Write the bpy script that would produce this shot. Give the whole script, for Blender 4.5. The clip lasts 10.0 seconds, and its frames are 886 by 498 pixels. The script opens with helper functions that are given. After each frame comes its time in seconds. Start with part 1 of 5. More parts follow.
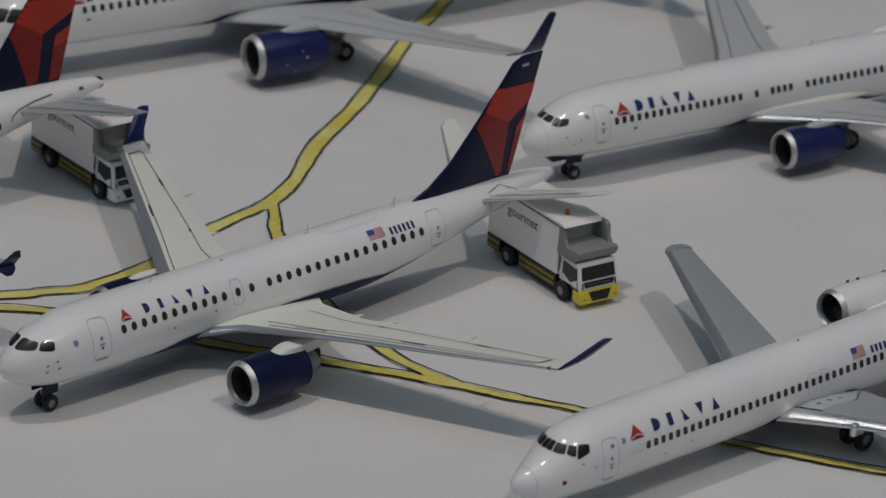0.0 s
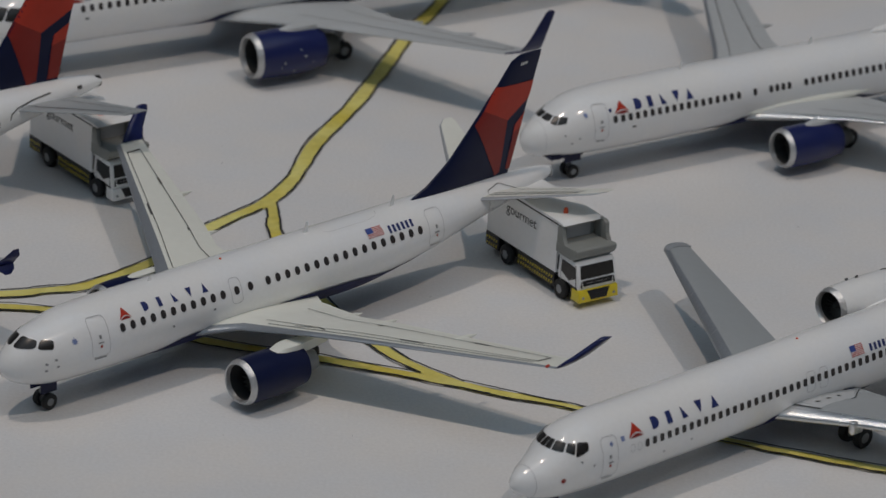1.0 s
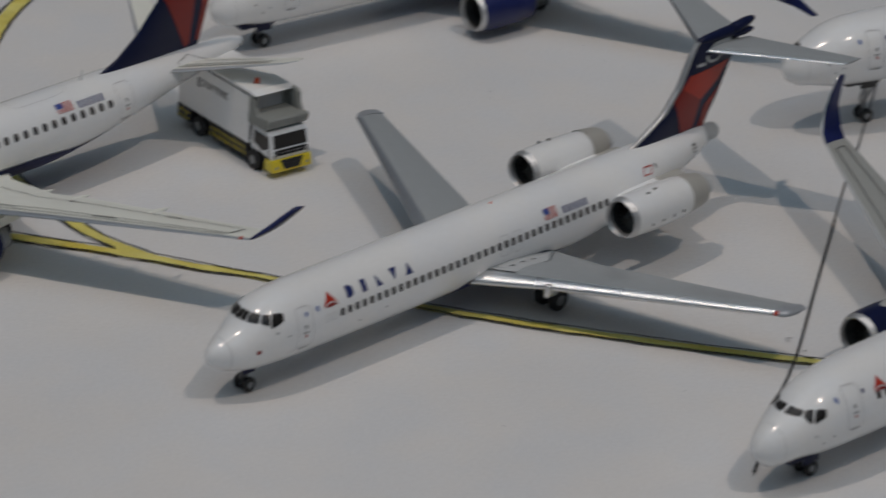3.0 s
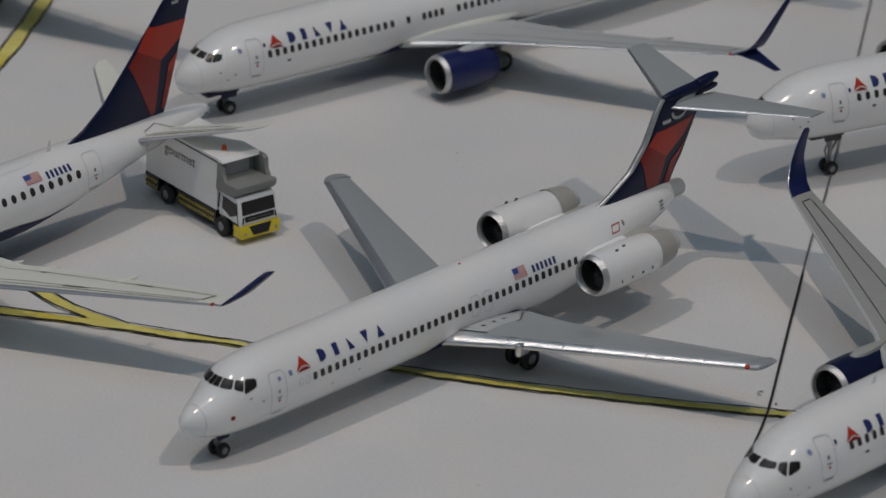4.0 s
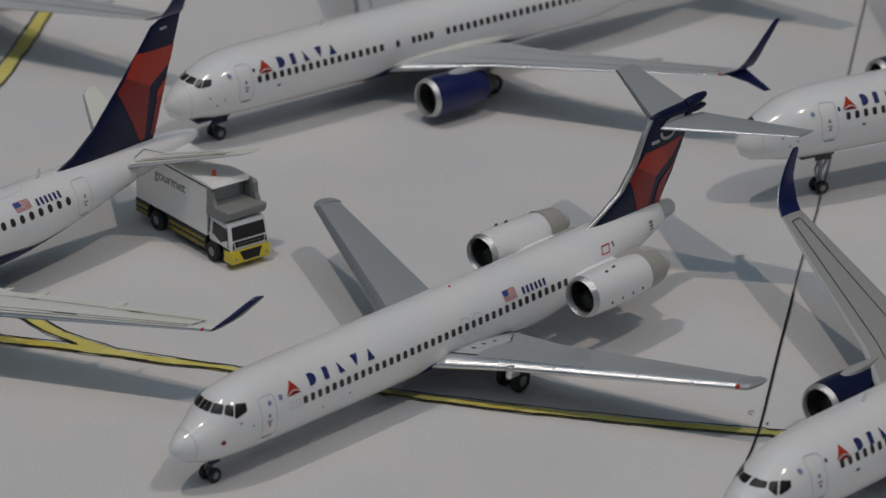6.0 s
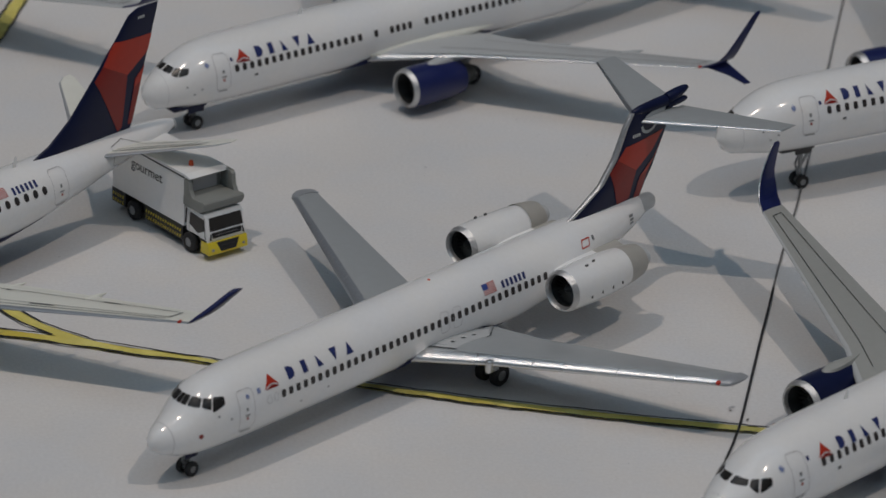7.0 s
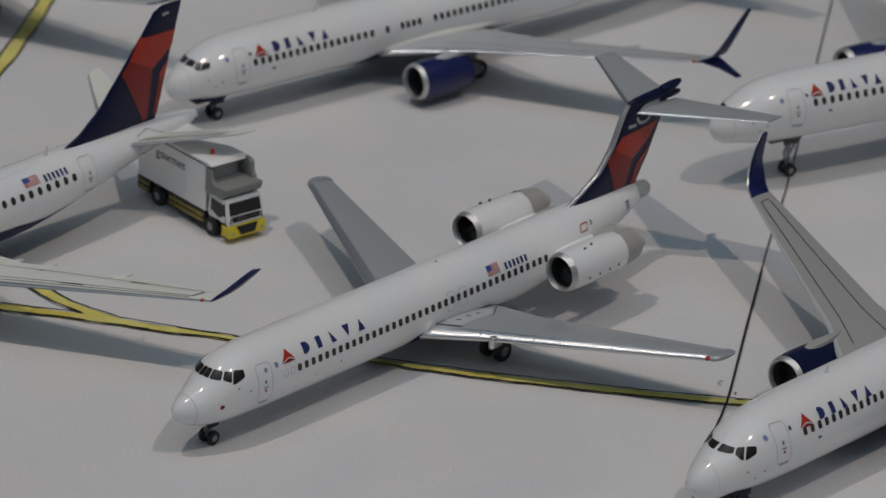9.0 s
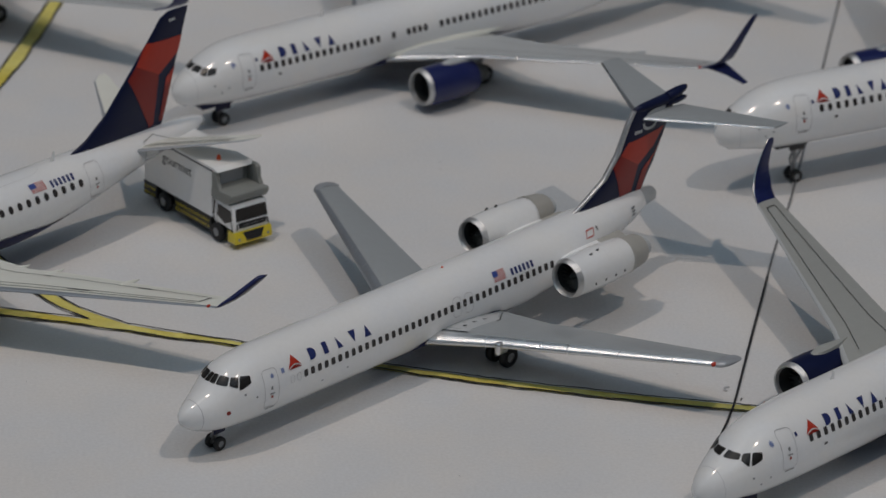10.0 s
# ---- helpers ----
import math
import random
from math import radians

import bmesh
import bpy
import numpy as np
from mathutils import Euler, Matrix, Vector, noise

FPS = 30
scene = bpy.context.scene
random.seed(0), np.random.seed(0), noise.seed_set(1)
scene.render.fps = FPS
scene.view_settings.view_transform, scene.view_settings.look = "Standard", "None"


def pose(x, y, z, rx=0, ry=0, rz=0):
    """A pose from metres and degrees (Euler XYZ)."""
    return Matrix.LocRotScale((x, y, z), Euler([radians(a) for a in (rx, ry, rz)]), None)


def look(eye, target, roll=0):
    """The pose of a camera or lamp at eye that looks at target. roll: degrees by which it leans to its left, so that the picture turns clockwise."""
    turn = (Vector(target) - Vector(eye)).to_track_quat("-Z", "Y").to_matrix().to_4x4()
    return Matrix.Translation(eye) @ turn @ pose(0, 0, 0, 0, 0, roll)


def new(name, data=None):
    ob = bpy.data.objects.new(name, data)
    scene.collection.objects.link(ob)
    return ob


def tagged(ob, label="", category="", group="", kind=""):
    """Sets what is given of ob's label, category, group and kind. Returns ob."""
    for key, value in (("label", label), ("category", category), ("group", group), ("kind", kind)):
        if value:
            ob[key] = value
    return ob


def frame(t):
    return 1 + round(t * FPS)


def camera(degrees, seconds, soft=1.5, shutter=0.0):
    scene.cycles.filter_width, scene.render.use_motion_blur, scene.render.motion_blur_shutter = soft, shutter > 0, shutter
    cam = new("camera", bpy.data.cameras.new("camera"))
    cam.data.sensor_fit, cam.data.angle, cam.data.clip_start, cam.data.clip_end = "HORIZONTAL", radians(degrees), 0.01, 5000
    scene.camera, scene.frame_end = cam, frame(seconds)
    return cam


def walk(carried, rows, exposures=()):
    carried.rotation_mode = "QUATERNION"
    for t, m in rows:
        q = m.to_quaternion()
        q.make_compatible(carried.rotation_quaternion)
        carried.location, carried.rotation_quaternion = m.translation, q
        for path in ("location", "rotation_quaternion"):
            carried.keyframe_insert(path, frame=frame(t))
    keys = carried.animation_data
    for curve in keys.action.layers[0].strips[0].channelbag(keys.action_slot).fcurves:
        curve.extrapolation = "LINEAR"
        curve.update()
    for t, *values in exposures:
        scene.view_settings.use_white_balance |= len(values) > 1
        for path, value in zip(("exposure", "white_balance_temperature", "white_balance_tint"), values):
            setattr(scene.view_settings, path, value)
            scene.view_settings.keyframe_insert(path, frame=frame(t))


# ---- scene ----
# A table-top airport of die-cast model airliners at 1:400. Lengths below are in full-size metres; K brings them to model size.
K = 1 / 400
cam = camera(12.0, 10.0, soft=1.5, shutter=0.32)
cam.data.dof.use_dof, cam.data.dof.focus_distance, cam.data.dof.aperture_fstop = True, 0.504, 66
ROWS = [
    (0, 3.143, -166.402, 86.148, 66.4116, -2.7870, 3.5300),
    (0.5, 3.036, -166.504, 86.089, 66.4629, -2.7755, 3.5119),
    (1, 3.145, -166.451, 86.052, 66.4210, -2.7594, 3.4972),
    (1.5, 3.645, -166.529, 85.828, 66.2012, -2.8573, 3.2225),
    (2, 3.427, -166.194, 85.672, 65.9360, -2.9164, 3.1394),
    (2.5, 3.655, -165.779, 85.245, 65.2555, -3.2862, 1.8989),
    (3, 4.224, -165.675, 86.059, 64.7830, -2.9286, -0.6656),
    (3.2, 3.200, -165.569, 86.685, 64.8380, -2.8726, -1.6042),
    (4.3, 4.119, -166.482, 85.987, 65.8893, -1.7475, -1.5986),
    (4.5, 4.048, -166.420, 86.266, 65.6889, -1.8301, -1.6632),
    (5, 4.275, -166.615, 86.350, 66.0978, -1.5585, -1.3781),
    (6.5, 4.755, -165.980, 85.892, 66.0398, -1.3741, -2.0779),
    (7, 3.930, -164.997, 85.983, 65.8311, -1.9108, -2.1531),
    (7.5, 3.932, -166.045, 86.120, 65.6988, -2.0003, -2.2438),
    (8, 3.949, -165.998, 86.162, 65.6029, -1.9311, -2.1685),
    (8.5, 3.857, -169.032, 87.646, 65.5826, -1.9829, -2.0499),
    (9, 3.745, -176.593, 90.635, 65.7403, -1.8973, -1.9396),
    (9.5, 3.748, -176.615, 90.660, 65.7933, -1.8716, -1.8852),
    (10, 3.690, -176.667, 90.829, 65.7784, -1.8858, -1.8671),
]
walk(cam, [(t, pose(K * x, K * y, K * z, rx, ry, rz)) for t, x, y, z, rx, ry, rz in ROWS])

# ---- light ----
world = bpy.data.worlds.new("hall")
scene.world = world
world.use_nodes = True
world.node_tree.nodes["Background"].inputs[0].default_value = (0.55, 0.62, 0.72, 1)
world.node_tree.nodes["Background"].inputs[1].default_value = 0.02
scene.view_settings.exposure = -0.03
CENTRE = Vector((8 * K, 18 * K, 0))


def lamp(name, way, height, power, size, colour):
    light = bpy.data.lights.new(name, "AREA")
    light.shape, light.size, light.energy, light.color = "DISK", size, power, colour
    ob = new(name, light)
    ob.matrix_world = look(CENTRE + Vector(way) * height, CENTRE)
    return ob


lamp("spot_lamp_right", (0.35, -0.33, 1.0), 1.55, 4.3, 0.036, (1.0, 0.835, 0.705))
lamp("spot_lamp_left", (-0.24, -0.14, 1.0), 1.55, 4.3, 0.036, (1.0, 0.835, 0.71))
# Added wide fill, unseen, standing in for the room's ambient light.
hall = lamp("hall_fill", (0.0, 0.0, 1.0), 2.7, 24.5, 4.4, (0.61, 0.81, 1.0))
hall.matrix_world = pose(0.02, -0.8, 2.7)


# ---- materials ----
def material(name, colour, rough=0.5, metal=0.0, coat=0.0, vary=0.06, grain=900.0, bump=0.0, big=60.0, spec=0.5, second=None, patch=70.0, clear=0.03):
    """A painted or bare surface whose colour varies at two scales, with fine relief."""
    m = bpy.data.materials.new(name)
    m.use_nodes = True
    n, l = m.node_tree.nodes, m.node_tree.links
    b = n["Principled BSDF"]
    b.inputs["Roughness"].default_value = rough
    b.inputs["Metallic"].default_value = metal
    b.inputs["Coat Weight"].default_value = coat
    b.inputs["Coat Roughness"].default_value = clear
    b.inputs["Specular IOR Level"].default_value = spec
    where = n.new("ShaderNodeTexCoord")
    fine, wide = n.new("ShaderNodeTexNoise"), n.new("ShaderNodeTexNoise")
    fine.inputs["Scale"].default_value, fine.inputs["Detail"].default_value = grain, 4
    wide.inputs["Scale"].default_value, wide.inputs["Detail"].default_value = big, 3
    for t in (fine, wide):
        l.new(where.outputs["Object"], t.inputs["Vector"])
    both = n.new("ShaderNodeMath")
    both.operation = "ADD"
    l.new(fine.outputs["Fac"], both.inputs[0])
    l.new(wide.outputs["Fac"], both.inputs[1])
    ramp = n.new("ShaderNodeMapRange")
    ramp.inputs[1].default_value, ramp.inputs[2].default_value = 0.6, 1.4
    ramp.inputs[3].default_value, ramp.inputs[4].default_value = 1 - vary, 1 + vary
    l.new(both.outputs[0], ramp.inputs[0])
    tint = n.new("ShaderNodeVectorMath")
    tint.operation = "SCALE"
    tint.inputs[0].default_value = colour
    l.new(ramp.outputs[0], tint.inputs["Scale"])
    l.new(tint.outputs[0], b.inputs["Base Color"])
    if second:
        blot, share, two = n.new("ShaderNodeTexNoise"), n.new("ShaderNodeMapRange"), n.new("ShaderNodeMix")
        blot.inputs["Scale"].default_value, blot.inputs["Detail"].default_value = patch, 5
        l.new(where.outputs["Object"], blot.inputs["Vector"])
        share.inputs[1].default_value, share.inputs[2].default_value = 0.38, 0.64
        l.new(blot.outputs["Fac"], share.inputs[0])
        two.data_type = "RGBA"
        two.inputs[6].default_value, two.inputs[7].default_value = (*colour, 1), (*second, 1)
        l.new(share.outputs[0], two.inputs[0])
        l.new(two.outputs[2], tint.inputs[0])
    gloss = n.new("ShaderNodeMapRange")
    gloss.inputs[1].default_value, gloss.inputs[2].default_value = 0.3, 0.7
    gloss.inputs[3].default_value, gloss.inputs[4].default_value = max(rough - 0.06, 0.02), rough + 0.06
    l.new(wide.outputs["Fac"], gloss.inputs[0])
    l.new(gloss.outputs[0], b.inputs["Roughness"])
    if bump:
        up = n.new("ShaderNodeBump")
        up.inputs["Strength"].default_value, up.inputs["Distance"].default_value = bump, 0.0001
        l.new(fine.outputs["Fac"], up.inputs["Height"])
        l.new(up.outputs[0], b.inputs["Normal"])
    return m


PAPER = material("paper", (0.72, 0.705, 0.69), 0.75, vary=0.075, grain=2200, bump=0.5, big=26, spec=0.3, second=(0.69, 0.695, 0.705), patch=75)
WHITE = material("white_enamel", (0.90, 0.90, 0.89), 0.5, coat=1.0, vary=0.03, grain=1900, bump=0.05, spec=0.3, second=(0.87, 0.885, 0.90), patch=160, clear=0.125)
CREAM = material("ivory_enamel", (0.83, 0.84, 0.77), 0.38, coat=0.2, vary=0.03, bump=0.04)
GREY = material("wing_grey_enamel", (0.36, 0.385, 0.40), 0.38, coat=0.2, vary=0.04, bump=0.05)
DUN = material("warm_grey_enamel", (0.37, 0.38, 0.365), 0.42, coat=0.1, vary=0.05, bump=0.05)
PALE = material("pale_grey_enamel", (0.50, 0.52, 0.53), 0.4, coat=0.1, vary=0.04, bump=0.04)
BEIGE = material("beige_grey_enamel", (0.42, 0.41, 0.38), 0.45, vary=0.05, bump=0.05)
SILVER = material("bare_metal", (0.78, 0.78, 0.78), 0.27, metal=0.95, vary=0.14, grain=5500, bump=0.55)
LIP = material("inlet_metal", (0.60, 0.60, 0.60), 0.42, metal=0.8, vary=0.16, grain=2600, bump=0.8)
TIP = material("blue_enamel", (0.010, 0.016, 0.095), 0.35, coat=0.25, vary=0.1, clear=0.12, spec=0.35)
EDGE = material("grey_metal_edge", (0.30, 0.33, 0.365), 0.34, metal=0.35, vary=0.10, grain=3000, bump=0.4)
STEEL = material("dull_edge_metal", (0.40, 0.42, 0.45), 0.42, metal=0.3, vary=0.08, grain=2000, bump=0.15)
NAVY = material("navy_enamel", (0.006, 0.010, 0.045), 0.35, coat=0.08, vary=0.1, spec=0.22, clear=0.1)
BLUE = material("blue_print", (0.022, 0.034, 0.15), 0.4, vary=0.06)
RED = material("red_enamel", (0.50, 0.045, 0.024), 0.4, coat=0.12, vary=0.08, spec=0.3)
WINE = material("dark_red_enamel", (0.27, 0.022, 0.016), 0.4, coat=0.12, vary=0.08, spec=0.3)
INK = material("black_print", (0.012, 0.012, 0.014), 0.45, vary=0.15)
LINE = material("grey_print", (0.50, 0.50, 0.51), 0.5, vary=0.1)
CANTON = material("flag_blue_print", (0.05, 0.085, 0.32), 0.45, vary=0.1, grain=9000)
CREST = material("pale_blue_print", (0.22, 0.28, 0.50), 0.5, vary=0.1)
MOUTH = material("red_print", (0.45, 0.08, 0.06), 0.5, vary=0.1)
GLASS = material("dark_glazing", (0.022, 0.020, 0.019), 0.3, coat=0.25, vary=0.1, spec=0.3)
KEEL = material("navy_belly_enamel", (0.010, 0.015, 0.075), 0.5, vary=0.08, spec=0.25)
FAINT = material("dark_grey_print", (0.10, 0.10, 0.10), 0.5, vary=0.1)
PORT = material("window_print", (0.035, 0.03, 0.03), 0.35, vary=0.1)
RUBBER = material("black_rubber", (0.018, 0.018, 0.019), 0.65, vary=0.15)
HUB = material("wheel_hub_grey", (0.30, 0.31, 0.32), 0.4, metal=0.4, vary=0.08)
HOLLOW = material("engine_black", (0.035, 0.036, 0.037), 0.5, vary=0.2)
BLADE = material("fan_metal", (0.10, 0.105, 0.10), 0.4, metal=0.5, vary=0.15)
YELLOW = material("yellow_marker", (0.76, 0.70, 0.24), 0.7, vary=0.14, grain=900, big=110, spec=0.25, second=(0.66, 0.55, 0.10), patch=95)
MARKER = material("black_marker", (0.02, 0.02, 0.023), 0.6, vary=0.3, grain=900)
LINEGREY = material("line_grey", (0.16, 0.16, 0.165), 0.7, vary=0.25, grain=900)
TRUCKGREY = material("truck_grey", (0.26, 0.27, 0.255), 0.5, vary=0.05)
TRUCKYELLOW = material("truck_yellow", (0.75, 0.60, 0.03), 0.4, coat=0.2, vary=0.05)
ORANGE = material("beacon_orange", (0.75, 0.10, 0.03), 0.35, vary=0.05)
CLOTH = material("black_tablecloth", (0.012, 0.012, 0.013), 0.9, vary=0.2, grain=3000, bump=0.3)
WALLS = material("bounce_wall", (0.78, 0.79, 0.80), 0.8, vary=0.05, grain=30, big=2)
CARPET = material("hall_carpet", (0.10, 0.10, 0.11), 0.95, vary=0.2, grain=400, big=3)


# ---- mesh helpers ----
def part(name, bm, mat, parent=None, label="", flip=True, smooth=True):
    """Links a bmesh, drawn in full-size metres with x running aft, as one mesh object at model size."""
    for v in bm.verts:
        v.co = Vector(((-v.co.x if flip else v.co.x) * K, v.co.y * K, v.co.z * K))
    bmesh.ops.recalc_face_normals(bm, faces=bm.faces)
    me = bpy.data.meshes.new(name)
    bm.to_mesh(me)
    bm.free()
    me.materials.append(mat)
    if smooth:
        me.polygons.foreach_set("use_smooth", [True] * len(me.polygons))
        me.set_sharp_from_angle(angle=radians(42))
    ob = new(name, me)
    ob.parent = parent
    if label:
        tagged(ob, label)
    return ob


def grid_mesh(rows, closed=False, caps=(False, False)):
    bm = bmesh.new()
    vs = [[bm.verts.new(p) for p in r] for r in rows]
    n = len(rows[0])
    for a, b in zip(vs, vs[1:]):
        for i in range(n if closed else n - 1):
            j = (i + 1) % n
            bm.faces.new((a[i], a[j], b[j], b[i]))
    if caps[0]:
        bm.faces.new(vs[0])
    if caps[1]:
        bm.faces.new(list(reversed(vs[-1])))
    return bm


def lathe(profile, centre, seg=36, axis="x"):
    """A turned form: profile of (along, radius) round an axis through centre."""
    rows = []
    for a, r in profile:
        ring = []
        for i in range(seg):
            t = 2 * math.pi * i / seg
            u, v = r * math.cos(t), r * math.sin(t)
            ring.append((centre[0] + a, centre[1] + u, centre[2] + v) if axis == "x" else
                        (centre[0] + u, centre[1] + a, centre[2] + v) if axis == "y" else
                        (centre[0] + u, centre[1] + v, centre[2] + a))
        rows.append(ring)
    return grid_mesh(rows, closed=True)


def rod(p, q, r, seg=10, r2=None):
    p, q = Vector(p), Vector(q)
    d = (q - p).normalized()
    s = d.orthogonal().normalized()
    t = d.cross(s)
    ring = lambda c, k: [c + s * (k * math.cos(2 * math.pi * i / seg)) + t * (k * math.sin(2 * math.pi * i / seg)) for i in range(seg)]
    return grid_mesh([ring(p, r), ring(q, r2 or r)], closed=True, caps=(True, True))


def block(lo, hi, bevel=0.0, seg=2):
    bm = bmesh.new()
    bmesh.ops.create_cube(bm, size=1)
    for v in bm.verts:
        v.co = Vector([(a + b) / 2 + c * (b - a) for a, b, c in zip(lo, hi, v.co)])
    if bevel:
        bmesh.ops.bevel(bm, geom=bm.edges[:], offset=bevel, segments=seg, affect="EDGES", profile=0.6)
    return bm


def split(tri, most, out):
    a, b, c = tri
    sides = [((a[0] - b[0]) ** 2 + (a[1] - b[1]) ** 2, 0), ((b[0] - c[0]) ** 2 + (b[1] - c[1]) ** 2, 1), ((c[0] - a[0]) ** 2 + (c[1] - a[1]) ** 2, 2)]
    far, k = max(sides)
    if far <= most * most:
        out.append(tri)
        return
    p, q, r = ((a, b, c), (b, c, a), (c, a, b))[k]
    m = ((p[0] + q[0]) / 2, (p[1] + q[1]) / 2)
    split((p, m, r), most, out)
    split((m, q, r), most, out)


def decal(polys, where, most=0.4):
    """Printed shapes: flat outlines laid on a curved surface, where(u, v) giving the place."""
    from mathutils.geometry import tessellate_polygon
    bm = bmesh.new()
    for poly in polys:
        tris = []
        for t in tessellate_polygon([[Vector((u, v, 0)) for u, v in poly]]):
            split(tuple(poly[i] for i in t), most, tris)
        for t in tris:
            bm.faces.new([bm.verts.new(where(*p)) for p in t])
    bmesh.ops.remove_doubles(bm, verts=bm.verts, dist=1e-4)
    return bm


def band(points, width):
    """The outline of a thin stroke along points, as one quad for each piece."""
    out = []
    for (x0, y0), (x1, y1) in zip(points, points[1:]):
        d = math.hypot(x1 - x0, y1 - y0) or 1e-6
        nx, ny = -(y1 - y0) / d * width / 2, (x1 - x0) / d * width / 2
        ex, ey = (x1 - x0) / d * width / 3, (y1 - y0) / d * width / 3
        out.append([(x0 - ex + nx, y0 - ey + ny), (x1 + ex + nx, y1 + ey + ny), (x1 + ex - nx, y1 + ey - ny), (x0 - ex - nx, y0 - ey - ny)])
    return out


def rounded(x0, z0, x1, z1, r, n=3, lean=0.0):
    pts = []
    for cx, cz, a0 in ((x1 - r, z1 - r, 0), (x0 + r, z1 - r, 90), (x0 + r, z0 + r, 180), (x1 - r, z0 + r, 270)):
        for i in range(n + 1):
            a = radians(a0 + 90 * i / n)
            z = cz + r * math.sin(a)
            pts.append((cx + r * math.cos(a) + lean * (z - z0), z))
    return pts


def smooth_table(rows, xs):
    """Monotone cubic through rows of (x, values...)."""
    t = np.array(rows, float)
    x, y = t[:, 0], t[:, 1:]
    h = np.diff(x)[:, None]
    d = np.diff(y, axis=0) / h
    m = np.zeros_like(y)
    for i in range(1, len(x) - 1):
        a, b = d[i - 1], d[i]
        m[i] = np.where(a * b > 0, 2 * a * b / np.where(np.abs(a + b) < 1e-9, 1, a + b), 0)
    m[0], m[-1] = d[0], d[-1]
    xs = np.clip(np.atleast_1d(xs), x[0], x[-1])
    k = np.clip(np.searchsorted(x, xs) - 1, 0, len(x) - 2)
    s = ((xs - x[k]) / (x[k + 1] - x[k]))[:, None]
    hk = h[k]
    return y[k] * (1 + 2 * s) * (1 - s) ** 2 + hk * m[k] * s * (1 - s) ** 2 + y[k + 1] * s * s * (3 - 2 * s) + hk * m[k + 1] * s * s * (s - 1)


class Hull:
    """A fuselage: rows of (x, bottom, top, half width); the nose and tail rows close it."""

    def __init__(self, rows):
        xs = np.linspace(0, 1, 400)
        self.length = rows[-1][0]
        self.xs = self.length * xs
        # square-root spacing keeps the nose round
        near = [(math.sqrt(r[0]), *r[1:]) for r in rows]
        self.tab = smooth_table(near, np.sqrt(self.xs))

    def at(self, x):
        x = min(max(x, 0.0), self.length)
        i = x / self.length * 399
        k = min(int(i), 398)
        f = i - k
        return self.tab[k] * (1 - f) + self.tab[k + 1] * f

    def side(self, x, z, off=0.0, port=1):
        b, t, w = self.at(x)
        c, h = (b + t) / 2, max((t - b) / 2, 1e-3)
        s = max(-1, min(1, (z - c) / h))
        y = w * math.sqrt(max(0, 1 - s * s))
        n = Vector((0, y / (w * w + 1e-6), (z - c) / (h * h))).normalized()
        return Vector((x, port * (y + off * n.y), z + off * n.z))

    def round(self, x, a, off=0.0):
        """The place at angle a from the top, towards port."""
        b, t, w = self.at(x)
        return Vector((x, (w + off) * math.sin(a), (b + t) / 2 + ((t - b) / 2 + off) * math.cos(a)))

    def ahead(self, azimuth, z, xc, off=0.0):
        """The place met from the axis at xc, level, azimuth degrees from dead ahead towards port."""
        ca, sa = math.cos(radians(azimuth)), math.sin(radians(azimuth))
        lo, hi = 0.0, 8.0
        for _ in range(30):
            r = (lo + hi) / 2
            x = xc - r * ca
            inside = x > 0 and abs(r * sa) < self.side(x, z).y and self.at(x)[0] < z < self.at(x)[1]
            lo, hi = (r, hi) if inside else (lo, r)
        r = lo + off
        return Vector((xc - r * ca, r * sa, z))

    def mesh(self, seg=40):
        rows = []
        n = 70
        for i in range(n + 1):
            u = i / n
            x = self.length * (u * u * 0.35 + u * 0.65) if u < 1 else self.length
            rows.append([self.round(x, 2 * math.pi * j / seg) for j in range(seg)])
        return grid_mesh(rows, closed=True, caps=(True, True))


FOIL = [(c, 5 * (0.2969 * math.sqrt(c) - 0.126 * c - 0.3516 * c * c + 0.2843 * c ** 3 - 0.1036 * c ** 4)) for c in
        (0, 0.006, 0.02, 0.045, 0.08, 0.14, 0.22, 0.32, 0.45, 0.6, 0.75, 0.88, 1.0)]


class Blade:
    """A wing, winglet, tailplane or fin: sections (leading edge x, y, z, chord, thickness ratio, cant in degrees)."""

    def __init__(self, sections, steps=5, low=0.6):
        self.s, self.steps, self.low = sections, steps, low

    def section(self, u):
        u = min(max(u, 0.0), 1.0) * (len(self.s) - 1)
        k = min(int(u), len(self.s) - 2)
        f = u - k
        return [a * (1 - f) + b * f for a, b in zip(self.s[k], self.s[k + 1])]

    def at(self, u, c, top=True, off=0.0):
        x, y, z, chord, tc, cant = self.section(u)
        t = np.interp(c, [p[0] for p in FOIL], [p[1] for p in FOIL]) * tc * chord + off
        t = t if top else -self.low * t
        a = radians(cant)
        side = 1 if y >= 0 else -1
        return Vector((x + c * chord, y - side * t * math.sin(a), z + t * math.cos(a)))

    def strip(self, c0, c1, u0=0.0, u1=1.0, cap=True, off=0.0):
        cs = [c0] + [c for c, _ in FOIL if c0 < c < c1] + [c1]
        n = self.steps * (len(self.s) - 1)
        rows = []
        for i in range(n + 1):
            u = u0 + (u1 - u0) * i / n
            top = [self.at(u, c, True, off) for c in cs]
            low = [self.at(u, c, False, off) for c in cs]
            if c0 == 0:
                low = low[1:]
            rows.append(list(reversed(top)) + low)
        bm = grid_mesh(rows, closed=c0 > 0 or c1 >= 1)
        if cap:
            bm.verts.ensure_lookup_table()
            m = len(rows[0])
            for k in (0, len(rows) - 1):
                try:
                    bm.faces.new([bm.verts[k * m + j] for j in range(m)])
                except ValueError:
                    pass
        return bm


